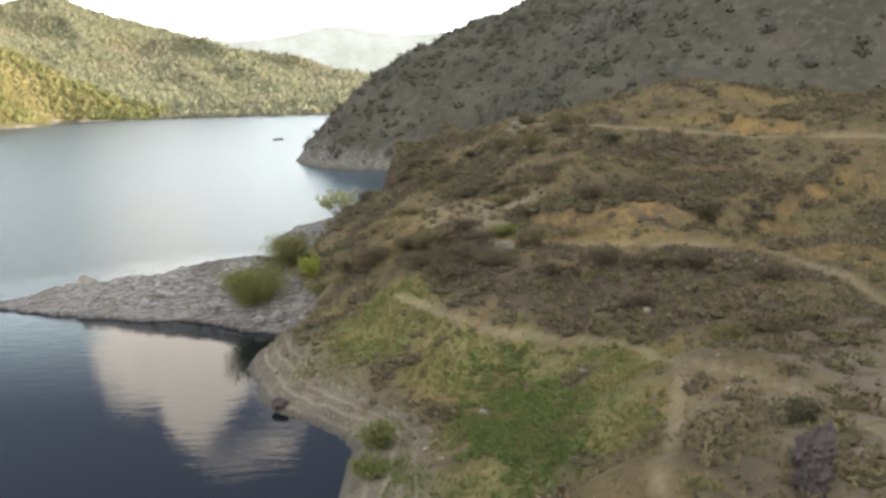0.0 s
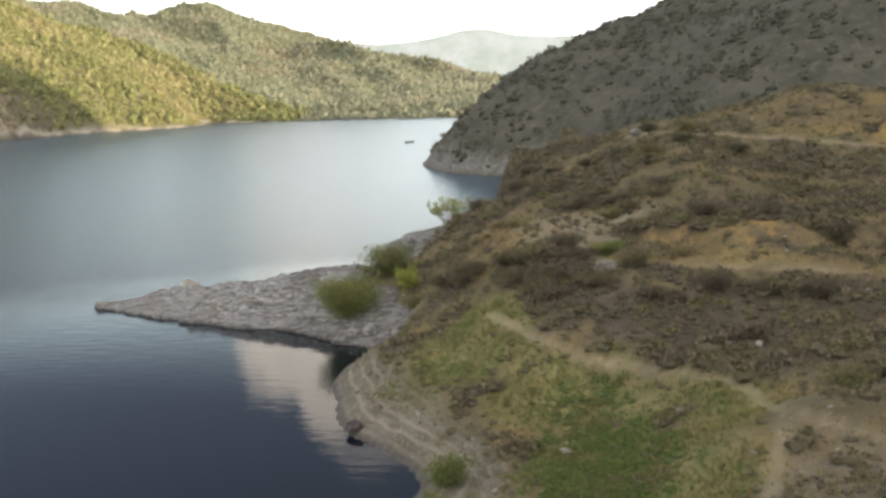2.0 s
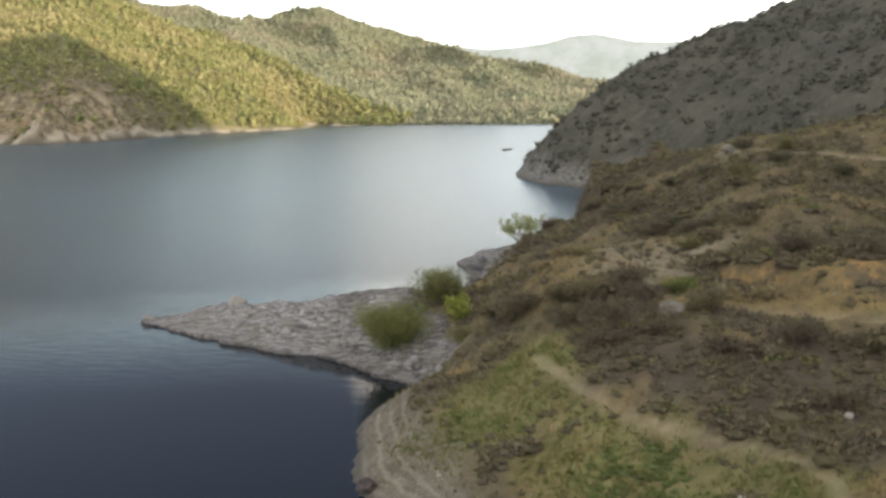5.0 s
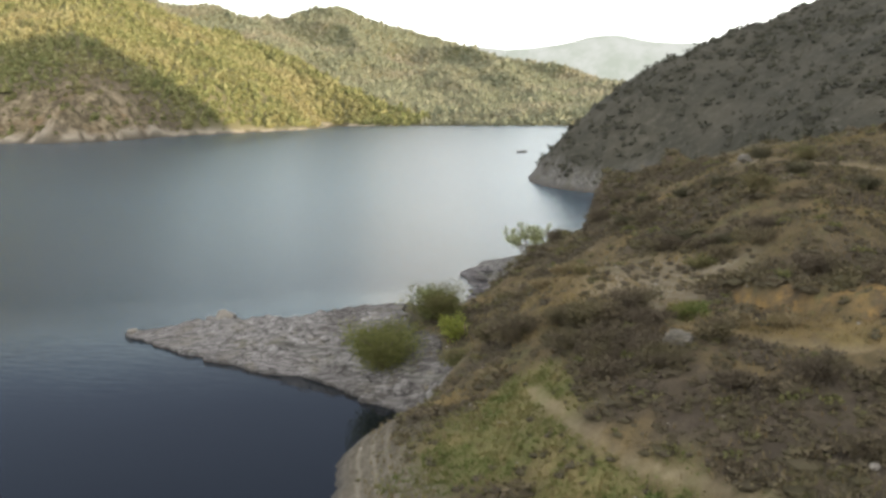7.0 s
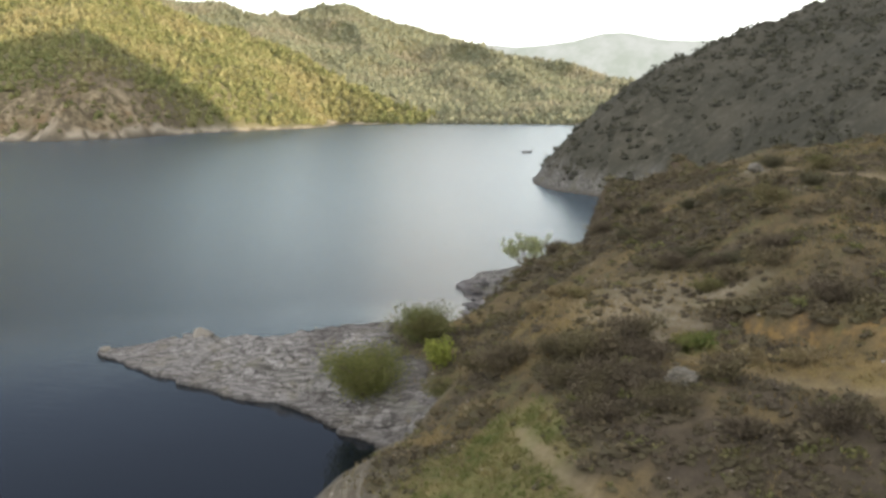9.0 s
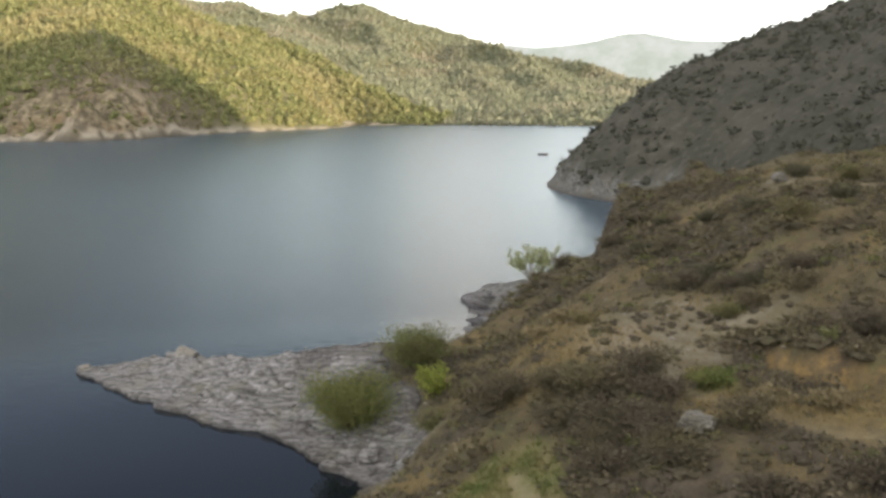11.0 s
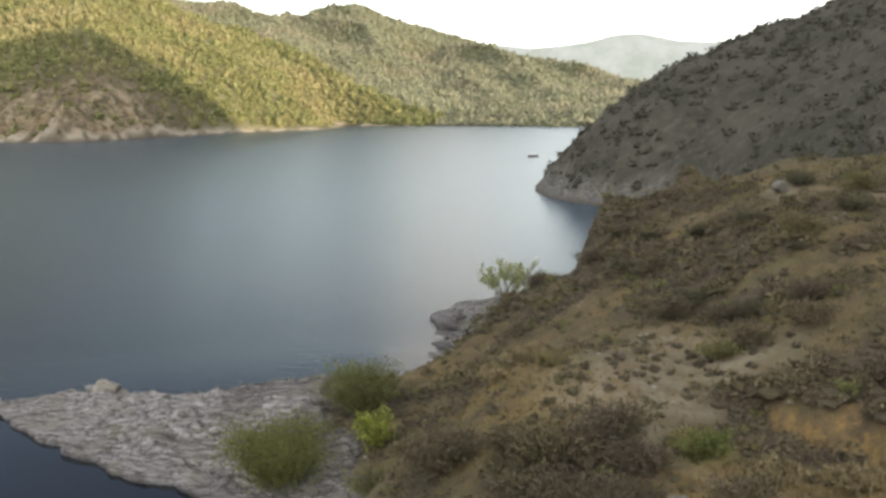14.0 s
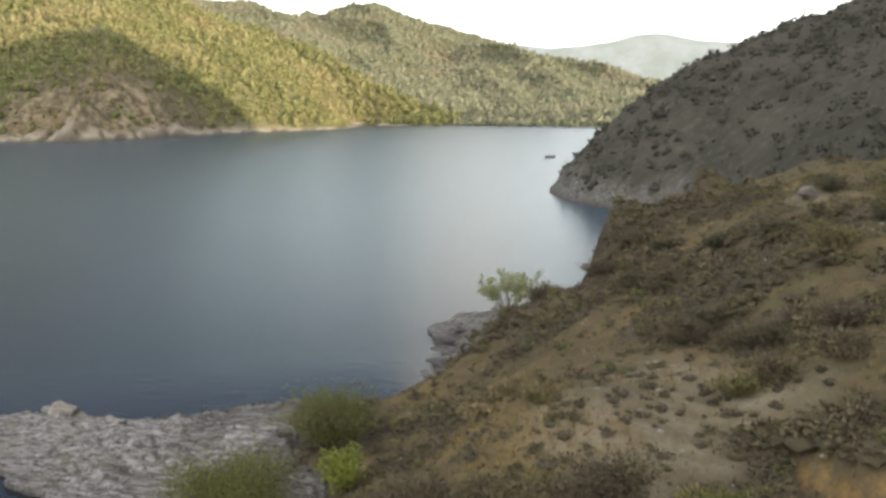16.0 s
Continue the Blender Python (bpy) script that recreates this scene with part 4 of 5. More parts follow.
def leafy_bush(name, x, y, width, height, leaf, label, category, seed, leaves=1600, upright=0.5, blade=0.2, group="", stem_count=9, sink=0.05):
    """Stems from one root with foliage in uneven, feathery bunches."""
    rng = np.random.RandomState(seed)
    root = base(name, x, y, label, category, group, sink)
    tips = []
    for k in range(stem_count):
        a = 6.283 * (k + rng.rand() * 0.7) / stem_count
        out = width * 0.5 * (0.35 + 0.55 * rng.rand())
        top = height * (0.55 + 0.4 * rng.rand()) * (1.05 - 0.35 * out / (width * 0.5))
        u = np.linspace(0, 1, 6)
        line = np.stack([np.cos(a) * out * u ** 1.3, np.sin(a) * out * u ** 1.3, top * u ** 0.85], 1)
        line[1:-1] += rng.normal(scale=0.03 * width, size=(4, 3)) * np.array([1, 1, 0.4])
        v, f = tube(line, 0.018 * height, 0.006 * height, 5)
        link_part("stem", tri_mesh("stem", v, f, np.zeros(len(f)), [bark], True), root, "thin brown stem")
        tips.append(line)
    tips = np.array(tips)
    n = leaves
    k, u = rng.randint(0, stem_count, n), 0.18 + 0.85 * rng.rand(n) ** 0.8
    seg = np.clip(u, 0, 0.999) * 5
    i = seg.astype(int)
    at = tips[k, i] + (tips[k, np.minimum(i + 1, 5)] - tips[k, i]) * (seg - i)[:, None]
    puff = np.clip(rng.normal(size=(n, 3)), -1.5, 1.5) * np.array([0.13, 0.13, 0.10]) * np.array([width, width, height])
    p = at + puff
    p[:, 2] = np.clip(p[:, 2], 0.04, None)
    d = p - np.array([0, 0, height * 0.15])
    d /= np.linalg.norm(d, axis=1)[:, None]
    d = d * (1 - upright) + np.array([0, 0, upright]) + rng.normal(scale=0.45, size=(n, 3))
    v, f = cards(rng, p, d, blade * (0.6 + 0.9 * rng.rand(n)), blade * (0.25 + 0.3 * rng.rand(n)))
    link_part("foliage", tri_mesh("foliage", v, f, np.zeros(len(f)), [leaf]), root)
    return root


leafy_bush("willow_bush", -15.4, 75.6, 5.6, 4.0, leaf_willow, "olive-green feathery willow bush on the pale rock", "bush", 1, 15000, 0.6, 0.16, stem_count=22, sink=0.1)
leafy_bush("broad_bush", -13.2, 81.2, 4.6, 3.4, leaf_dull, "dull green rounded bush behind the rock shelf", "bush", 2, 8000, 0.4, 0.16, stem_count=16)
leafy_bush("lime_bush", -10.9, 77.5, 2.2, 2.4, leaf_lime, "bright lime-green leafy sapling beside the bushes", "bush", 3, 900, 0.4, 0.28, stem_count=8)
leafy_bush("weed_clump", 4.7, 69.9, 2.4, 0.9, grass_green, "low fresh green weeds on sandy earth", "weeds", 4, 1300, 0.5, 0.2)
leafy_bush("round_shrub", 8.8, 91.2, 2.5, 2.0, shrub_olive, "round dark olive shrub on the upper slope", "shrub", 5, 1500, 0.3, 0.2, "single shrubs")
leafy_bush("shore_shrub", -3.0, 46.2, 2.6, 1.5, leaf_dull, "dark green shrub at the water's edge", "shrub", 6, 1700, 0.35, 0.2, "single shrubs")
leafy_bush("shore_shrub", -3.2, 42.6, 2.2, 1.2, leaf_dull, "dark green shrub at the water's edge", "shrub", 7, 1300, 0.35, 0.2, "single shrubs")
leafy_bush("bare_shrub", -0.3, 49.8, 2.0, 1.2, shrub_grey, "half-bare grey shrub on the gravel", "shrub", 8, 700, 0.3, 0.16, "single shrubs")
leafy_bush("dark_shrub", 12.3, 30.6, 1.3, 1.1, dark_leaf, "dense dark shrub beside a boulder", "shrub", 9, 2200, 0.2, 0.11, "single shrubs")
leafy_bush("grey_shrub", -5.6, 71.4, 3.4, 1.7, shrub_grey, "large grey-brown dry shrub on the bank", "shrub", 10, 2100, 0.3, 0.2, "single shrubs")
leafy_bush("grey_shrub", -7.4, 73.4, 2.2, 1.5, shrub_grey, "large grey-brown dry shrub on the bank", "shrub", 11, 1300, 0.3, 0.2, "single shrubs")
leafy_bush("grey_shrub", -0.2, 69.2, 3.8, 1.9, shrub_grey, "large grey-brown dry shrub on the bank", "shrub", 12, 2400, 0.3, 0.2, "single shrubs")
leafy_bush("grey_shrub", 6.3, 64.9, 2.6, 1.5, shrub_grey, "grey dry shrub beside a pale boulder", "shrub", 13, 1500, 0.3, 0.2, "single shrubs")
leafy_bush("low_shrub", 8.6, 79.6, 3.2, 1.1, shrub_grey, "low dark dry shrub on the pale slope", "shrub", 14, 1500, 0.3, 0.2, "single shrubs")
leafy_bush("low_shrub", 6.4, 79.6, 2.6, 1.0, shrub_grey, "low dark dry shrub on the pale slope", "shrub", 15, 1200, 0.3, 0.2, "single shrubs")
leafy_bush("low_shrub", 5.2, 78.8, 2.2, 0.9, shrub_olive, "low olive shrub on the pale slope", "shrub", 16, 1000, 0.3, 0.2, "single shrubs")
leafy_bush("crest_shrub", 13.0, 103.4, 2.4, 1.4, shrub_olive, "dark olive shrub by the upper track", "shrub", 17, 1100, 0.3, 0.2, "single shrubs")
leafy_bush("track_shrub", 19.6, 69.6, 3.0, 1.9, twig_and_shade, "dark bare shrub above the ochre cutting", "shrub", 18, 1500, 0.3, 0.18, "single shrubs")
leafy_bush("bank_shrub", -9.6, 73.6, 2.6, 1.1, shrub_olive, "low olive shrub where the rock meets the bank", "shrub", 21, 1200, 0.3, 0.18, "single shrubs")
leafy_bush("path_shrub", 15.0, 48.5, 2.4, 1.4, shrub_olive, "dark olive shrub near the path", "shrub", 19, 1300, 0.3, 0.16, "single shrubs")
leafy_bush("path_shrub", 17.1, 48.7, 3.0, 1.3, shrub_grey, "grey dry shrub near the path", "shrub", 20, 1300, 0.3, 0.16, "single shrubs")

for k, (x, y, wide) in enumerate([(-3.4, 78.2, 2.2), (-4.6, 77.0, 1.8), (-2.2, 76.6, 1.6), (-5.2, 79.4, 1.6), (7.2, 68.2, 1.8), (9.6, 67.4, 1.6)]):
    leafy_bush("straw_tussock", x, y, wide, 0.8, straw, "pale straw-yellow grass tussock on the bank", "grass", 100 + k, 900, 0.7, 0.24, "straw tussocks", 6)

mound_leaf = leaf_material("mound_leaf", (0.07, 0.057, 0.04), (0.14, 0.115, 0.08), (0.115, 0.10, 0.055), 0.1)
LOW_SHRUBS = [(1.8, 70.3, 3.6, 1.9), (-0.9, 69.6, 2.4, 1.8), (2.6, 68.6, 2.6, 1.4), (0.6, 65.4, 2.6, 1.4), (10.8, 62.7, 3.2, 1.5),
              (13.9, 61.9, 2.0, 1.1), (7.2, 61.2, 1.6, 0.9), (3.9, 62.6, 2.4, 1.1), (-5.0, 71.6, 3.0, 1.9), (12.3, 57.6, 2.2, 1.2),
              (16.4, 60.8, 2.8, 1.5), (20.0, 57.0, 2.6, 1.3), (15.2, 71.4, 3.4, 1.8), (0.6, 66.8, 3.2, 1.8), (2.6, 66.0, 3.0, 1.7),
              (-1.3, 67.4, 2.6, 1.6), (3.4, 64.0, 2.6, 1.4), (1.2, 63.4, 2.6, 1.4), (-2.4, 70.8, 2.4, 1.5)]
HIGH_SHRUBS = [(11.6, 73.6, 3.2, 1.7), (5.4, 85.0, 2.6, 1.4), (2.4, 87.6, 2.8, 1.5), (9.2, 83.4, 3.0, 1.6), (-4.4, 104.0, 3.0, 1.7),
               (-7.6, 108.4, 3.0, 1.8), (-2.6, 110.0, 2.8, 1.5), (0.6, 97.0, 2.8, 1.5), (-8.2, 103.4, 2.8, 1.5)]
for k, (x, y, wide, high) in enumerate(LOW_SHRUBS + HIGH_SHRUBS):
    leafy_bush("brown_shrub", x, y, wide, 0.85 * high, mound_leaf, "rounded purple-brown twiggy shrub on the slope", "shrub", 40 + k, 3200, 0.15, 0.15, "brown shrubs", 12)

for k, (x, y, wide, high) in enumerate([(6.1, 98.6, 2.6, 1.4), (9.4, 105.2, 2.4, 1.3), (3.0, 101.0, 1.8, 1.0), (-3.6, 111.2, 1.7, 1.0), (-1.9, 99.3, 1.8, 1.0),
                                        (6.2, 85.2, 2.6, 1.0), (-0.6, 105.8, 1.6, 0.9), (3.1, 89.0, 2.2, 1.1), (11.8, 95.4, 2.0, 1.1), (16.6, 93.4, 2.4, 1.2)]):
    leafy_bush("olive_bush", x, y, wide, high, dark_leaf, "dark olive rounded shrub on the upper slope", "shrub", 70 + k, 1800, 0.15, 0.16, "olive bushes", 9)


def small_tree(x, y, spread, height):
    """A low tree of many spreading limbs with thin pale foliage bunched at their ends."""
    rng = np.random.RandomState(77)
    root = base("lone_tree", x, y, "small pale-green tree with spreading limbs on a rocky shore", "tree")
    v, f = tube([(0, 0, -0.2), (0.05, 0, 0.2), (0.0, 0.05, 0.55)], 0.16, 0.11, 8)
    link_part("trunk", tri_mesh("trunk", v, f, np.zeros(len(f)), [bark], True), root)
    for k in range(14):
        a = 2.4 * k + rng.rand() * 0.4
        reach = math.sqrt((k + 0.6) / 14)
        out = spread * 0.5 * reach * 0.92
        top = height * (0.98 - 0.24 * reach ** 2.2) * (0.78 + 0.22 * rng.rand())
        u = np.linspace(0, 1, 7)
        line = np.stack([np.cos(a) * out * u, np.sin(a) * out * u, 0.45 + (top - 0.45) * u ** 0.8], 1)
        line[1:-1] += rng.normal(scale=0.07, size=(5, 3))
        pieces = [tube(line, 0.06, 0.014, 6)]
        ends = [line[-1], line[-2], line[-3]]
        for j in range(4):
            s = line[3 + j % 3]
            e = s + np.array([np.cos(a + rng.normal()) * 0.5, np.sin(a + rng.normal()) * 0.5, 0.35 + 0.35 * rng.rand()])
            pieces.append(tube([s, (s + e) / 2 + rng.normal(scale=0.05, size=3), e], 0.022, 0.008, 5))
            ends.append(e)
        v, f = joined(pieces)
        limb = link_part("limb", tri_mesh("limb", v, f, np.zeros(len(f)), [bark], True), root)
        n = 130
        c = np.array(ends)[rng.randint(0, len(ends), n)] + rng.normal(scale=0.17, size=(n, 3))
        v, f = cards(rng, c, rng.normal(size=(n, 3)) + np.array([0, 0, 0.5]), 0.16 + 0.14 * rng.rand(n), 0.09 + 0.08 * rng.rand(n))
        link_part("leaves", tri_mesh("leaves", v, f, np.zeros(len(f)), [leaf_pale]), limb)
    return root


small_tree(-12.6, 110.6, 5.8, 4.2)


def stone_material(name, light, dark, stain, scale=1.0, wet=0.0):
    mat, t, b = principled(name, 0.85, 0.3)
    c, n1, n3 = stone_colour(t, light, dark, stain, scale)
    rnd = t.nodes.new("ShaderNodeObjectInfo").outputs["Random"]
    c = blend(t, stretch(t, rnd, 0, 1, 0.0, 0.35), c, blend(t, 1.0, c, (0.62, 0.60, 0.58), "MULTIPLY"))
    t.links.new(c, b.inputs["Base Color"])
    relief(t, b, calc(t, "ADD", n1, calc(t, "MULTIPLY", n3, 0.4)), 0.8, 0.08)
    return mat


pale_rock = stone_material("pale_rock", (0.42, 0.41, 0.40), (0.15, 0.142, 0.135), (0.27, 0.25, 0.19))
ledge_stone = stone_material("ledge_stone", (0.27, 0.26, 0.262), (0.085, 0.08, 0.082), (0.18, 0.165, 0.15))
white_rock = stone_material("white_rock", (0.42, 0.40, 0.36), (0.24, 0.22, 0.19), (0.33, 0.29, 0.23), 2.0)
grey_rock = stone_material("grey_rock", (0.25, 0.235, 0.205), (0.13, 0.12, 0.10), (0.19, 0.17, 0.125), 1.8)
dark_rock = stone_material("dark_rock", (0.115, 0.092, 0.09), (0.045, 0.037, 0.039), (0.085, 0.07, 0.06), 1.6)


def rock_mesh(name, seed, squash, cuts, mat, sub=3, jag=0.12, crag=0.0):
    """A broken stone: a lump cut by several flat faces, its edges worn."""
    rng = np.random.RandomState(seed)
    bm = bmesh.new()
    bmesh.ops.create_icosphere(bm, subdivisions=sub, radius=1)
    v = np.array([x.co[:] for x in bm.verts])
    f = np.array([[x.index for x in face.verts] for face in bm.faces])
    bm.free()
    for k in range(cuts):
        n = rng.normal(size=3)
        n /= np.linalg.norm(n)
        over = v @ n - (0.45 + 0.35 * rng.rand())
        v = v - np.maximum(over, 0)[:, None] * n * 0.92
    v = v * (1 + jag * np.array([noise.noise(Vector(p) * 1.9 + Vector((seed, 0, 0))) for p in v])[:, None])
    if crag:
        v = v * (1 + crag * np.array([noise.turbulence(Vector(p) * 2.6 + Vector((0, seed, 0)), 3, True) - 0.5 for p in v])[:, None])
    v[:, 2] *= squash
    return tri_mesh(name, v, f, np.zeros(len(f)), [mat], False)


def boulder(name, x, y, size, squash, mat, label, seed, group="", sink=0.25, turn=0.0, lean=0.0, crag=0.0):
    z = rest_height(x, y)
    ob = new(name, rock_mesh(name, seed, squash, 9, mat, 4 if crag else 3, 0.12, crag))
    ob.matrix_basis = pose(x, y, z + size * squash * (0.55 - sink), lean, 0, turn) @ Matrix.Diagonal((size, size * 0.8, size, 1))
    return tagged(ob, label, "rock", group)


boulder("white_stone", 2.4, 48.9, 0.42, 0.6, white_rock, "small white stone in the green meadow", 1, "loose stones")
boulder("white_stone", 12.4, 56.4, 0.26, 0.7, white_rock, "small white stone on the dry slope", 2, "loose stones")
boulder("white_stone", 12.1, 57.8, 0.28, 0.7, white_rock, "small white stone on the dry slope", 3, "loose stones")
boulder("white_stone", 7.8, 50.6, 0.26, 0.5, white_rock, "flat white stone in the green meadow", 4, "loose stones")
boulder("pale_boulder", 4.6, 64.6, 0.85, 0.7, grey_rock, "pale weathered boulder among grey shrubs", 5, "loose stones", 0.1, 0, 0, 0.35)
boulder("shore_block", -14.4, 72.9, 0.8, 0.5, pale_rock, "pale flat block at the end of the shelf", 6, "shore blocks", 0.05, 20, 0, 0.3)
boulder("shore_block", -13.1, 72.9, 0.7, 0.55, pale_rock, "pale flat block at the end of the shelf", 7, "shore blocks", 0.05, 60, 0, 0.3)
boulder("shore_block", -16.9, 73.4, 0.36, 0.4, pale_rock, "small pale block on the rim of the shelf", 8, "shore blocks", 0.05, 70, 0, 0.3)
boulder("dark_stone", -9.4, 53.9, 0.55, 0.7, dark_rock, "dark stone at the water's edge", 9, "loose stones", 0.1)
boulder("tip_stone", -42.2, 85.0, 0.5, 0.5, dark_rock, "dark low stone at the rocky tip", 10, "loose stones", 0.1)
boulder("dark_boulder", 10.7, 25.3, 0.95, 0.9, dark_rock, "dark purplish craggy boulder on the slope", 11, "dark boulders", 0.2, 20, 0, 0.55)
boulder("dark_boulder", 10.1, 23.9, 0.95, 0.8, dark_rock, "dark purplish craggy boulder on the slope", 15, "dark boulders", 0.2, 70, 0, 0.55)
boulder("pale_block", 8.0, 103.6, 0.7, 0.8, grey_rock, "pale grey weathered block beside the upper track", 16, "loose stones", 0.1, 30)
boulder("tip_stone", -41.4, 85.1, 0.6, 0.45, white_rock, "pale low stone at the rocky tip", 17, "loose stones", 0.1, 60)
boulder("knoll_rock", -32.6, 85.6, 1.1, 0.8, white_rock, "pale broken rock knoll near the tip", 12, "knoll rocks", 0.1)
boulder("knoll_rock", -34.6, 87.0, 1.2, 0.6, pale_rock, "pale broken rock knoll near the tip", 13, "knoll rocks", 0.1, 50)
boulder("knoll_rock", -32.0, 86.0, 1.1, 0.55, pale_rock, "pale broken rock knoll near the tip", 14, "knoll rocks", 0.1, 120)
# layers of the ledge that jut over the water, one above the other
for k, (x, y, z, s) in enumerate([(-17.9, 112.4, 1.25, 1.3), (-17.9, 110.8, 0.75, 1.3), (-17.2, 108.4, 0.5, 1.3), (-16.6, 105.6, 0.35, 1.3), (-16.0, 102.6, 0.3, 1.2), (-15.0, 111.0, 1.5, 1.2)]):
    nose = new("ledge_rock", rock_mesh("ledge_rock", 30 + k, 0.3, 12, ledge_stone, 4, 0.2, 0.4))
    nose.matrix_basis = pose(x, y, z, 4, 10, 10 - 7 * k) @ Matrix.Diagonal((s * 1.15, s * 0.6, s * 0.6, 1))
    tagged(nose, "dark grey ledge rock jutting over the water", "rock", "ledge rocks")

# a small boat far out on the lake
wood, t, b = principled("boat_wood", 0.6, 0.4)
t.links.new(blend(t, stretch(t, grain(t, 12.0, 4, 0.6), 0.4, 0.6), (0.06, 0.045, 0.035), (0.13, 0.10, 0.075)), b.inputs["Base Color"])


def rowing_boat(x, y, turn):
    boat = new("rowing_boat")
    boat.matrix_basis = pose(x, y, 0.0, 0, 0, turn)
    tagged(boat, "small dark rowing boat afloat on the lake", "boat")
    us = np.linspace(-1, 1, 13)
    outer, inner = [], []
    for u in us:
        half = 0.62 * (1 - abs(u) ** 2.6) + 0.04
        rise = 0.42 + 0.16 * u * u
        for k in range(9):
            a = math.pi * k / 8
            outer.append((u * 1.7, -half * math.cos(a), rise - (rise + 0.14) * math.sin(a) ** 0.7))
            inner.append((u * 1.64, -half * 0.92 * math.cos(a), rise + 0.01 - (rise + 0.06) * math.sin(a) ** 0.7))
    v = np.array(outer + inner)
    f = []
    for off, flip in ((0, False), (len(outer), True)):
        for i in range(12):
            for k in range(8):
                q = [off + i * 9 + k, off + (i + 1) * 9 + k, off + (i + 1) * 9 + k + 1, off + i * 9 + k + 1]
                q = q[::-1] if flip else q
                f += [(q[0], q[1], q[2]), (q[0], q[2], q[3])]
    for i in range(12):
        for k in (0, 8):
            p = [i * 9 + k, (i + 1) * 9 + k, len(outer) + (i + 1) * 9 + k, len(outer) + i * 9 + k]
            f += [(p[0], p[1], p[2]), (p[0], p[2], p[3])]
    link_part("hull", tri_mesh("hull", v, np.array(f), np.zeros(len(f)), [wood], False), boat)
    for sx in (-0.6, 0.5):
        bm = bmesh.new()
        bmesh.ops.create_cube(bm, size=1, matrix=Matrix.Translation((sx, 0, 0.3)) @ Matrix.Diagonal((0.24, 1.05, 0.04, 1)))
        bmesh.ops.bevel(bm, geom=bm.edges[:], offset=0.012, segments=1, affect="EDGES")
        me = bpy.data.meshes.new("bench")
        bm.to_mesh(me)
        bm.free()
        me.materials.append(wood)
        link_part("bench", me, boat)


rowing_boat(-59.8, 330.8, 15)

# loose stones on the slopes and the gravel bank, dead stalks on the rock
pebbles = []
for s in range(4):
    v, f = core(np.random.RandomState(200 + s), 1, 0.7, 0.5)
    pebbles.append((v, f, np.zeros(len(f), int)))
stuff("scattered_stones", "small pale stones scattered over the slope", "stones", pebbles,
      sow(11, 4200, (-14, 40, 20, 125), lambda m, x, y, z, dn, df: (dn > 0.4) * (1 - m["hill"]) * (0.25 + 0.6 * m["bank"] + 0.4 * m["sand"]) * (1 - 0.8 * m["meadow"])),
      0.04, 0.18, [white_rock], (0.6, 1.0), 0.2, 2.5)
stuff("dead_stalks", "thin dry stalks along the rocky shelf", "grass", tall_tufts,
      sow(12, 9000, (-33, -12, 80, 98), lambda m, x, y, z, dn, df: (dn > 0.5) * (1 - ramp(dn + 2 * rough(x, y, 2, 123), 1.2, 3.4)) * ramp(0.25 * x + y, 79, 84) * 0.6),
      0.14, 0.42, [straw], (0.6, 1.2))

# ---- the rocky shelf and the ledge: bedded, jointed rock, last ----
def jut(dn):
    """How far the worn edge hangs out over the water."""
    return 0.4 * ramp(dn, 0.12, 0.4) * (1 - ramp(dn, 0.45, 1.5))


def rock_body(name, parent, origin, box, step, heave, settle, mat):
    gx, gy = np.meshgrid(np.arange(box[0], box[1], step), np.arange(box[2], box[3], step))
    z, dn, df = ground_height(gx, gy)
    m = plan_masks(gx, gy, dn, df)
    rock = m["rock"] * (1 - m["hill"])
    h = shelf_height(gx, gy, dn, z, rock, heave, settle)
    smooth_dn = shore_distance(gx, gy, SHORE + BAY + EAST)
    ny_, nx_ = np.gradient(smooth_dn, step)
    out = jut(dn) * (0.5 + 0.8 * (rough(gx, gy, 1.6, 451) + 0.5)) * np.clip(heave, 0.6, 1.5)
    co = np.stack([gx - nx_ * out - origin[0], gy - ny_ * out - origin[1], h - origin[2]], 2)
    keep = (rock > 0.12) & (dn > -0.4)
    keep = keep[:-1, :-1] & keep[1:, 1:] & keep[1:, :-1] & keep[:-1, 1:]
    rows, cols = np.nonzero(keep)
    w = gx.shape[1]
    i = rows * w + cols
    tris = np.concatenate([np.stack([i, i + 1, i + 1 + w], 1), np.stack([i, i + 1 + w, i + w], 1)])
    used, back = np.unique(tris, return_inverse=True)
    me = tri_mesh(name, co.reshape(-1, 3)[used], back.reshape(-1, 3), np.zeros(len(tris)), [mat], False)
    mask(me, "wet", (1 - ramp(h + 0.3 * rough(gx, gy, 1.0, 81), 0.04, 0.26)).ravel()[used])
    mask(me, "bankside", spots(gx, gy, [(-16, 76, 7, 7), (-13, 72.5, 7, 4), (-19, 85, 5, 7)], 1.2 * rough(gx, gy, 3, 83)).ravel()[used])
    return link_part(name, me, parent)


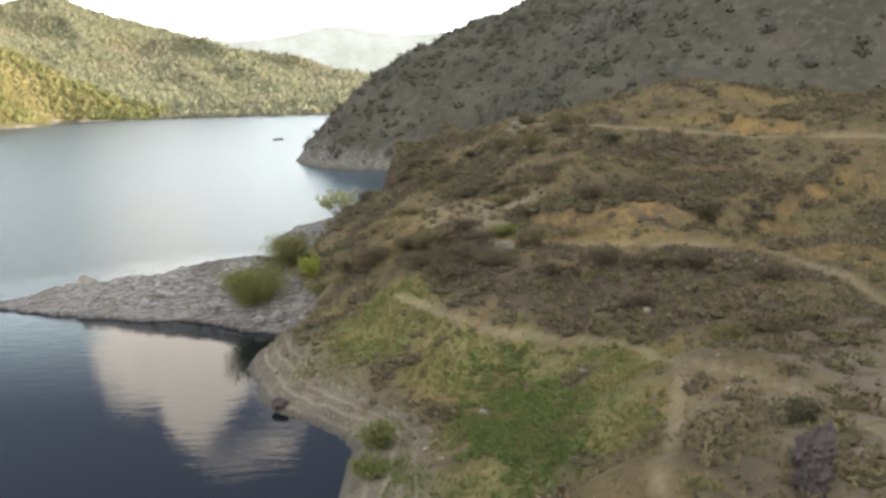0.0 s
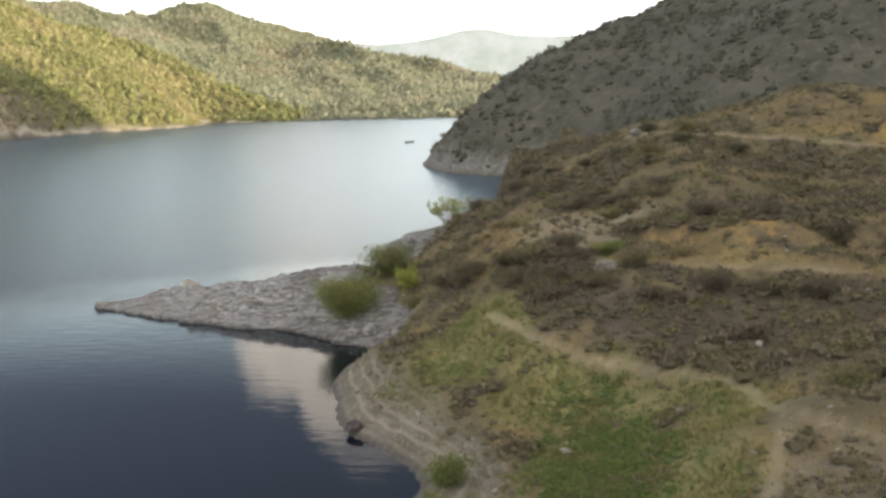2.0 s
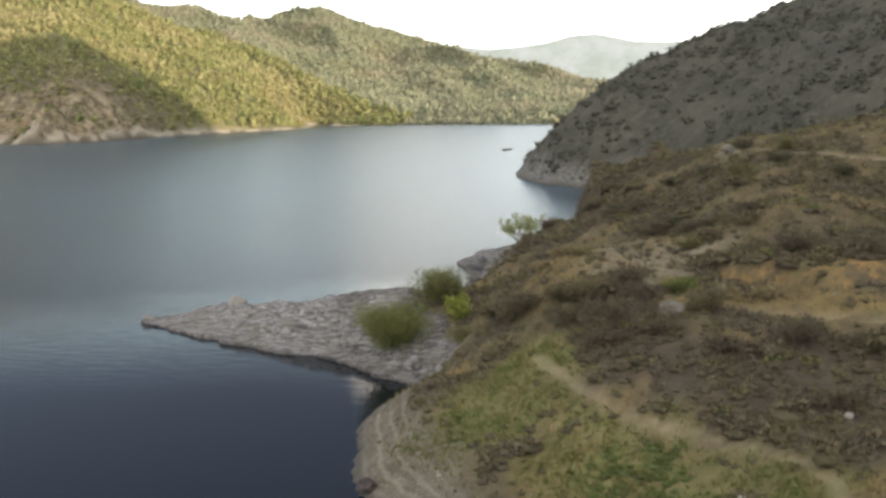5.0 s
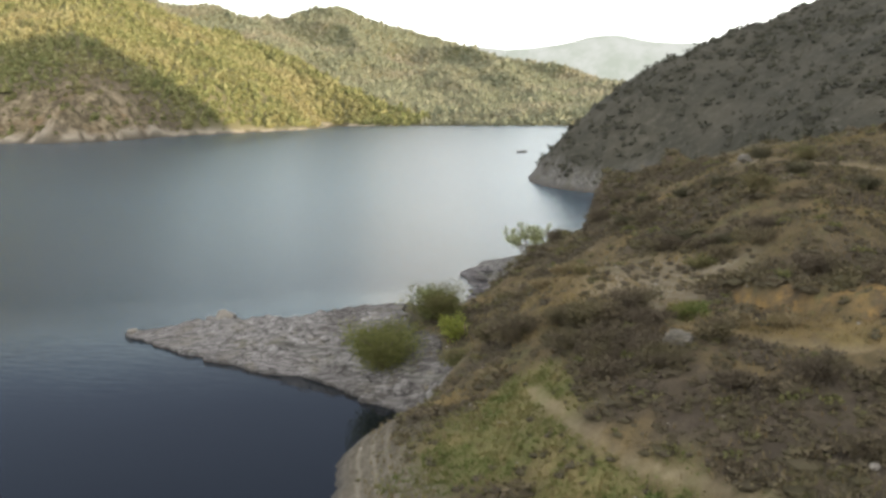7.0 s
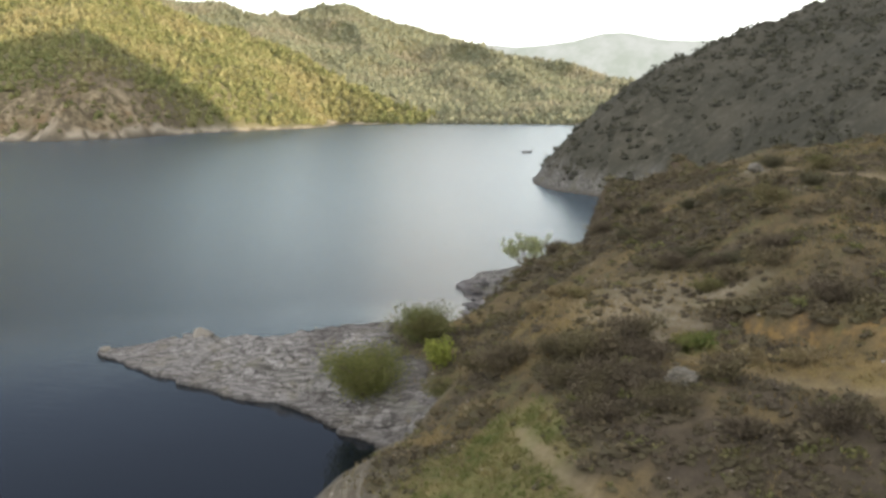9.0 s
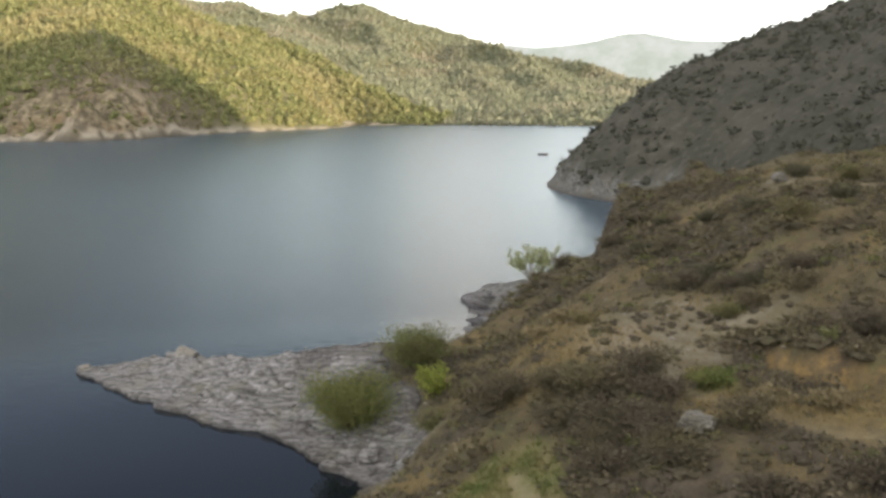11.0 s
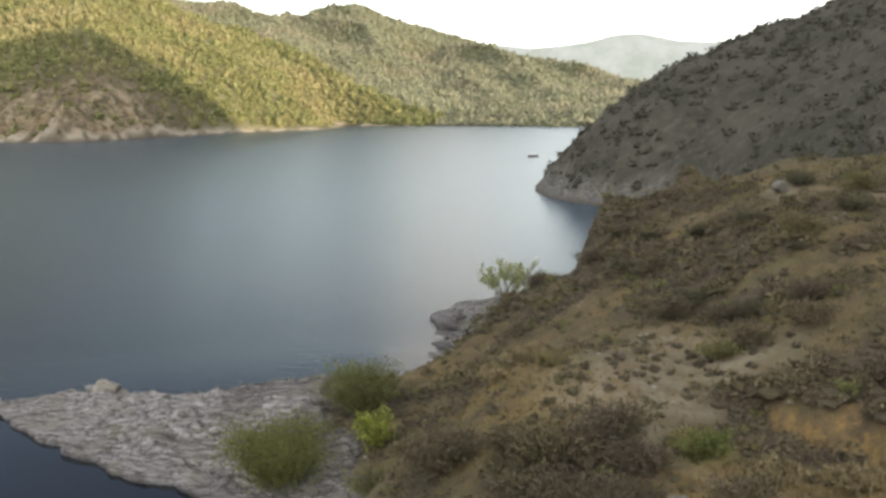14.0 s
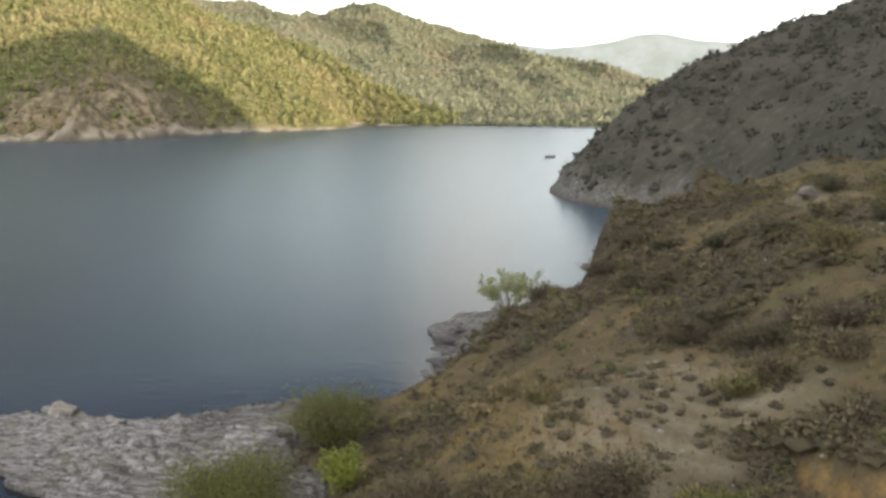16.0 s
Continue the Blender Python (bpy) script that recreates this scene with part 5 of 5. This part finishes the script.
def bedded_material(name, light, dark, stain):
    """Weathered bedded rock, dark and glossy where the lake wets it; the dark also paints the undercut rim's shade."""
    mat, t, b = principled(name, 0.88, 0.3)
    c, n1, n3 = stone_colour(t, light, dark, stain, 1.5)
    c = blend(t, stretch(t, grain(t, 0.22, 4, 0.6), 0.42, 0.62, 0.0, 0.6), c, blend(t, 1.0, c, (0.74, 0.72, 0.72), "MULTIPLY"))
    c = blend(t, calc(t, "MULTIPLY", layer(t, "bankside"), 0.7), c, blend(t, 1.0, c, (0.55, 0.53, 0.52), "MULTIPLY"))     # darker rock in patches by the bank
    wet_ = layer(t, "wet")
    c = blend(t, calc(t, "MULTIPLY", wet_, 0.95), c, (0.03, 0.027, 0.023))
    t.links.new(c, b.inputs["Base Color"])
    t.links.new(stretch(t, wet_, 0, 1, 0.88, 0.5), b.inputs["Roughness"])
    relief(t, b, calc(t, "ADD", n1, calc(t, "MULTIPLY", n3, 0.5)), 0.8, 0.1)
    return mat


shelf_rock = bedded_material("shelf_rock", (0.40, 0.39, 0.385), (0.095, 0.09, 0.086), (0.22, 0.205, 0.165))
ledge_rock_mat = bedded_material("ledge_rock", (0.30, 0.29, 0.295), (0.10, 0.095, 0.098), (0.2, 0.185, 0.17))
slabs = [rock_mesh("slab", 300 + s, 0.34 + 0.08 * (s % 3), 12, pale_rock, 2, 0.3, 0.35) for s in range(8)]
ledge_slabs = [rock_mesh("slab", 320 + s, 0.30 + 0.06 * (s % 3), 14, ledge_stone, 2, 0.3, 0.3) for s in range(6)]


def outcrop(name, label, seed, count, box, keep, lo, hi, pieces, heave, settle, mat):
    rng = np.random.RandomState(seed)
    where = sow(seed, count, box, keep)
    x, y = where[:, 0], where[:, 1]
    z, dn, df = ground_height(x, y)
    m = plan_masks(x, y, dn, df)
    where[:, 2] = shelf_height(x, y, dn, z, m["rock"] * (1 - m["hill"]), heave, settle)
    top = new(name)
    top.empty_display_size = 0.3
    cx, cy, cz = (float(v) for v in where.mean(0))
    top.matrix_basis = pose(cx, cy, cz)
    tagged(top, label, "rock")
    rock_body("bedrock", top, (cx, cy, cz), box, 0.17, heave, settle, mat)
    for x, y, z in where[:300]:
        ob = new("slab", pieces[rng.randint(0, len(pieces))])
        ob.parent = top
        s = lo + (hi - lo) * rng.rand() ** 2
        turn = -24 + rng.normal() * 22
        ob.matrix_basis = (Matrix.Translation((x - cx, y - cy, z - cz - 0.02 * s)) @ pose(0, 0, 0, rng.uniform(0, 14), rng.uniform(-8, 8), turn)
                           @ Matrix.Diagonal((s * rng.uniform(0.9, 1.8), s * rng.uniform(0.5, 1.0), s, 1)))
    return top


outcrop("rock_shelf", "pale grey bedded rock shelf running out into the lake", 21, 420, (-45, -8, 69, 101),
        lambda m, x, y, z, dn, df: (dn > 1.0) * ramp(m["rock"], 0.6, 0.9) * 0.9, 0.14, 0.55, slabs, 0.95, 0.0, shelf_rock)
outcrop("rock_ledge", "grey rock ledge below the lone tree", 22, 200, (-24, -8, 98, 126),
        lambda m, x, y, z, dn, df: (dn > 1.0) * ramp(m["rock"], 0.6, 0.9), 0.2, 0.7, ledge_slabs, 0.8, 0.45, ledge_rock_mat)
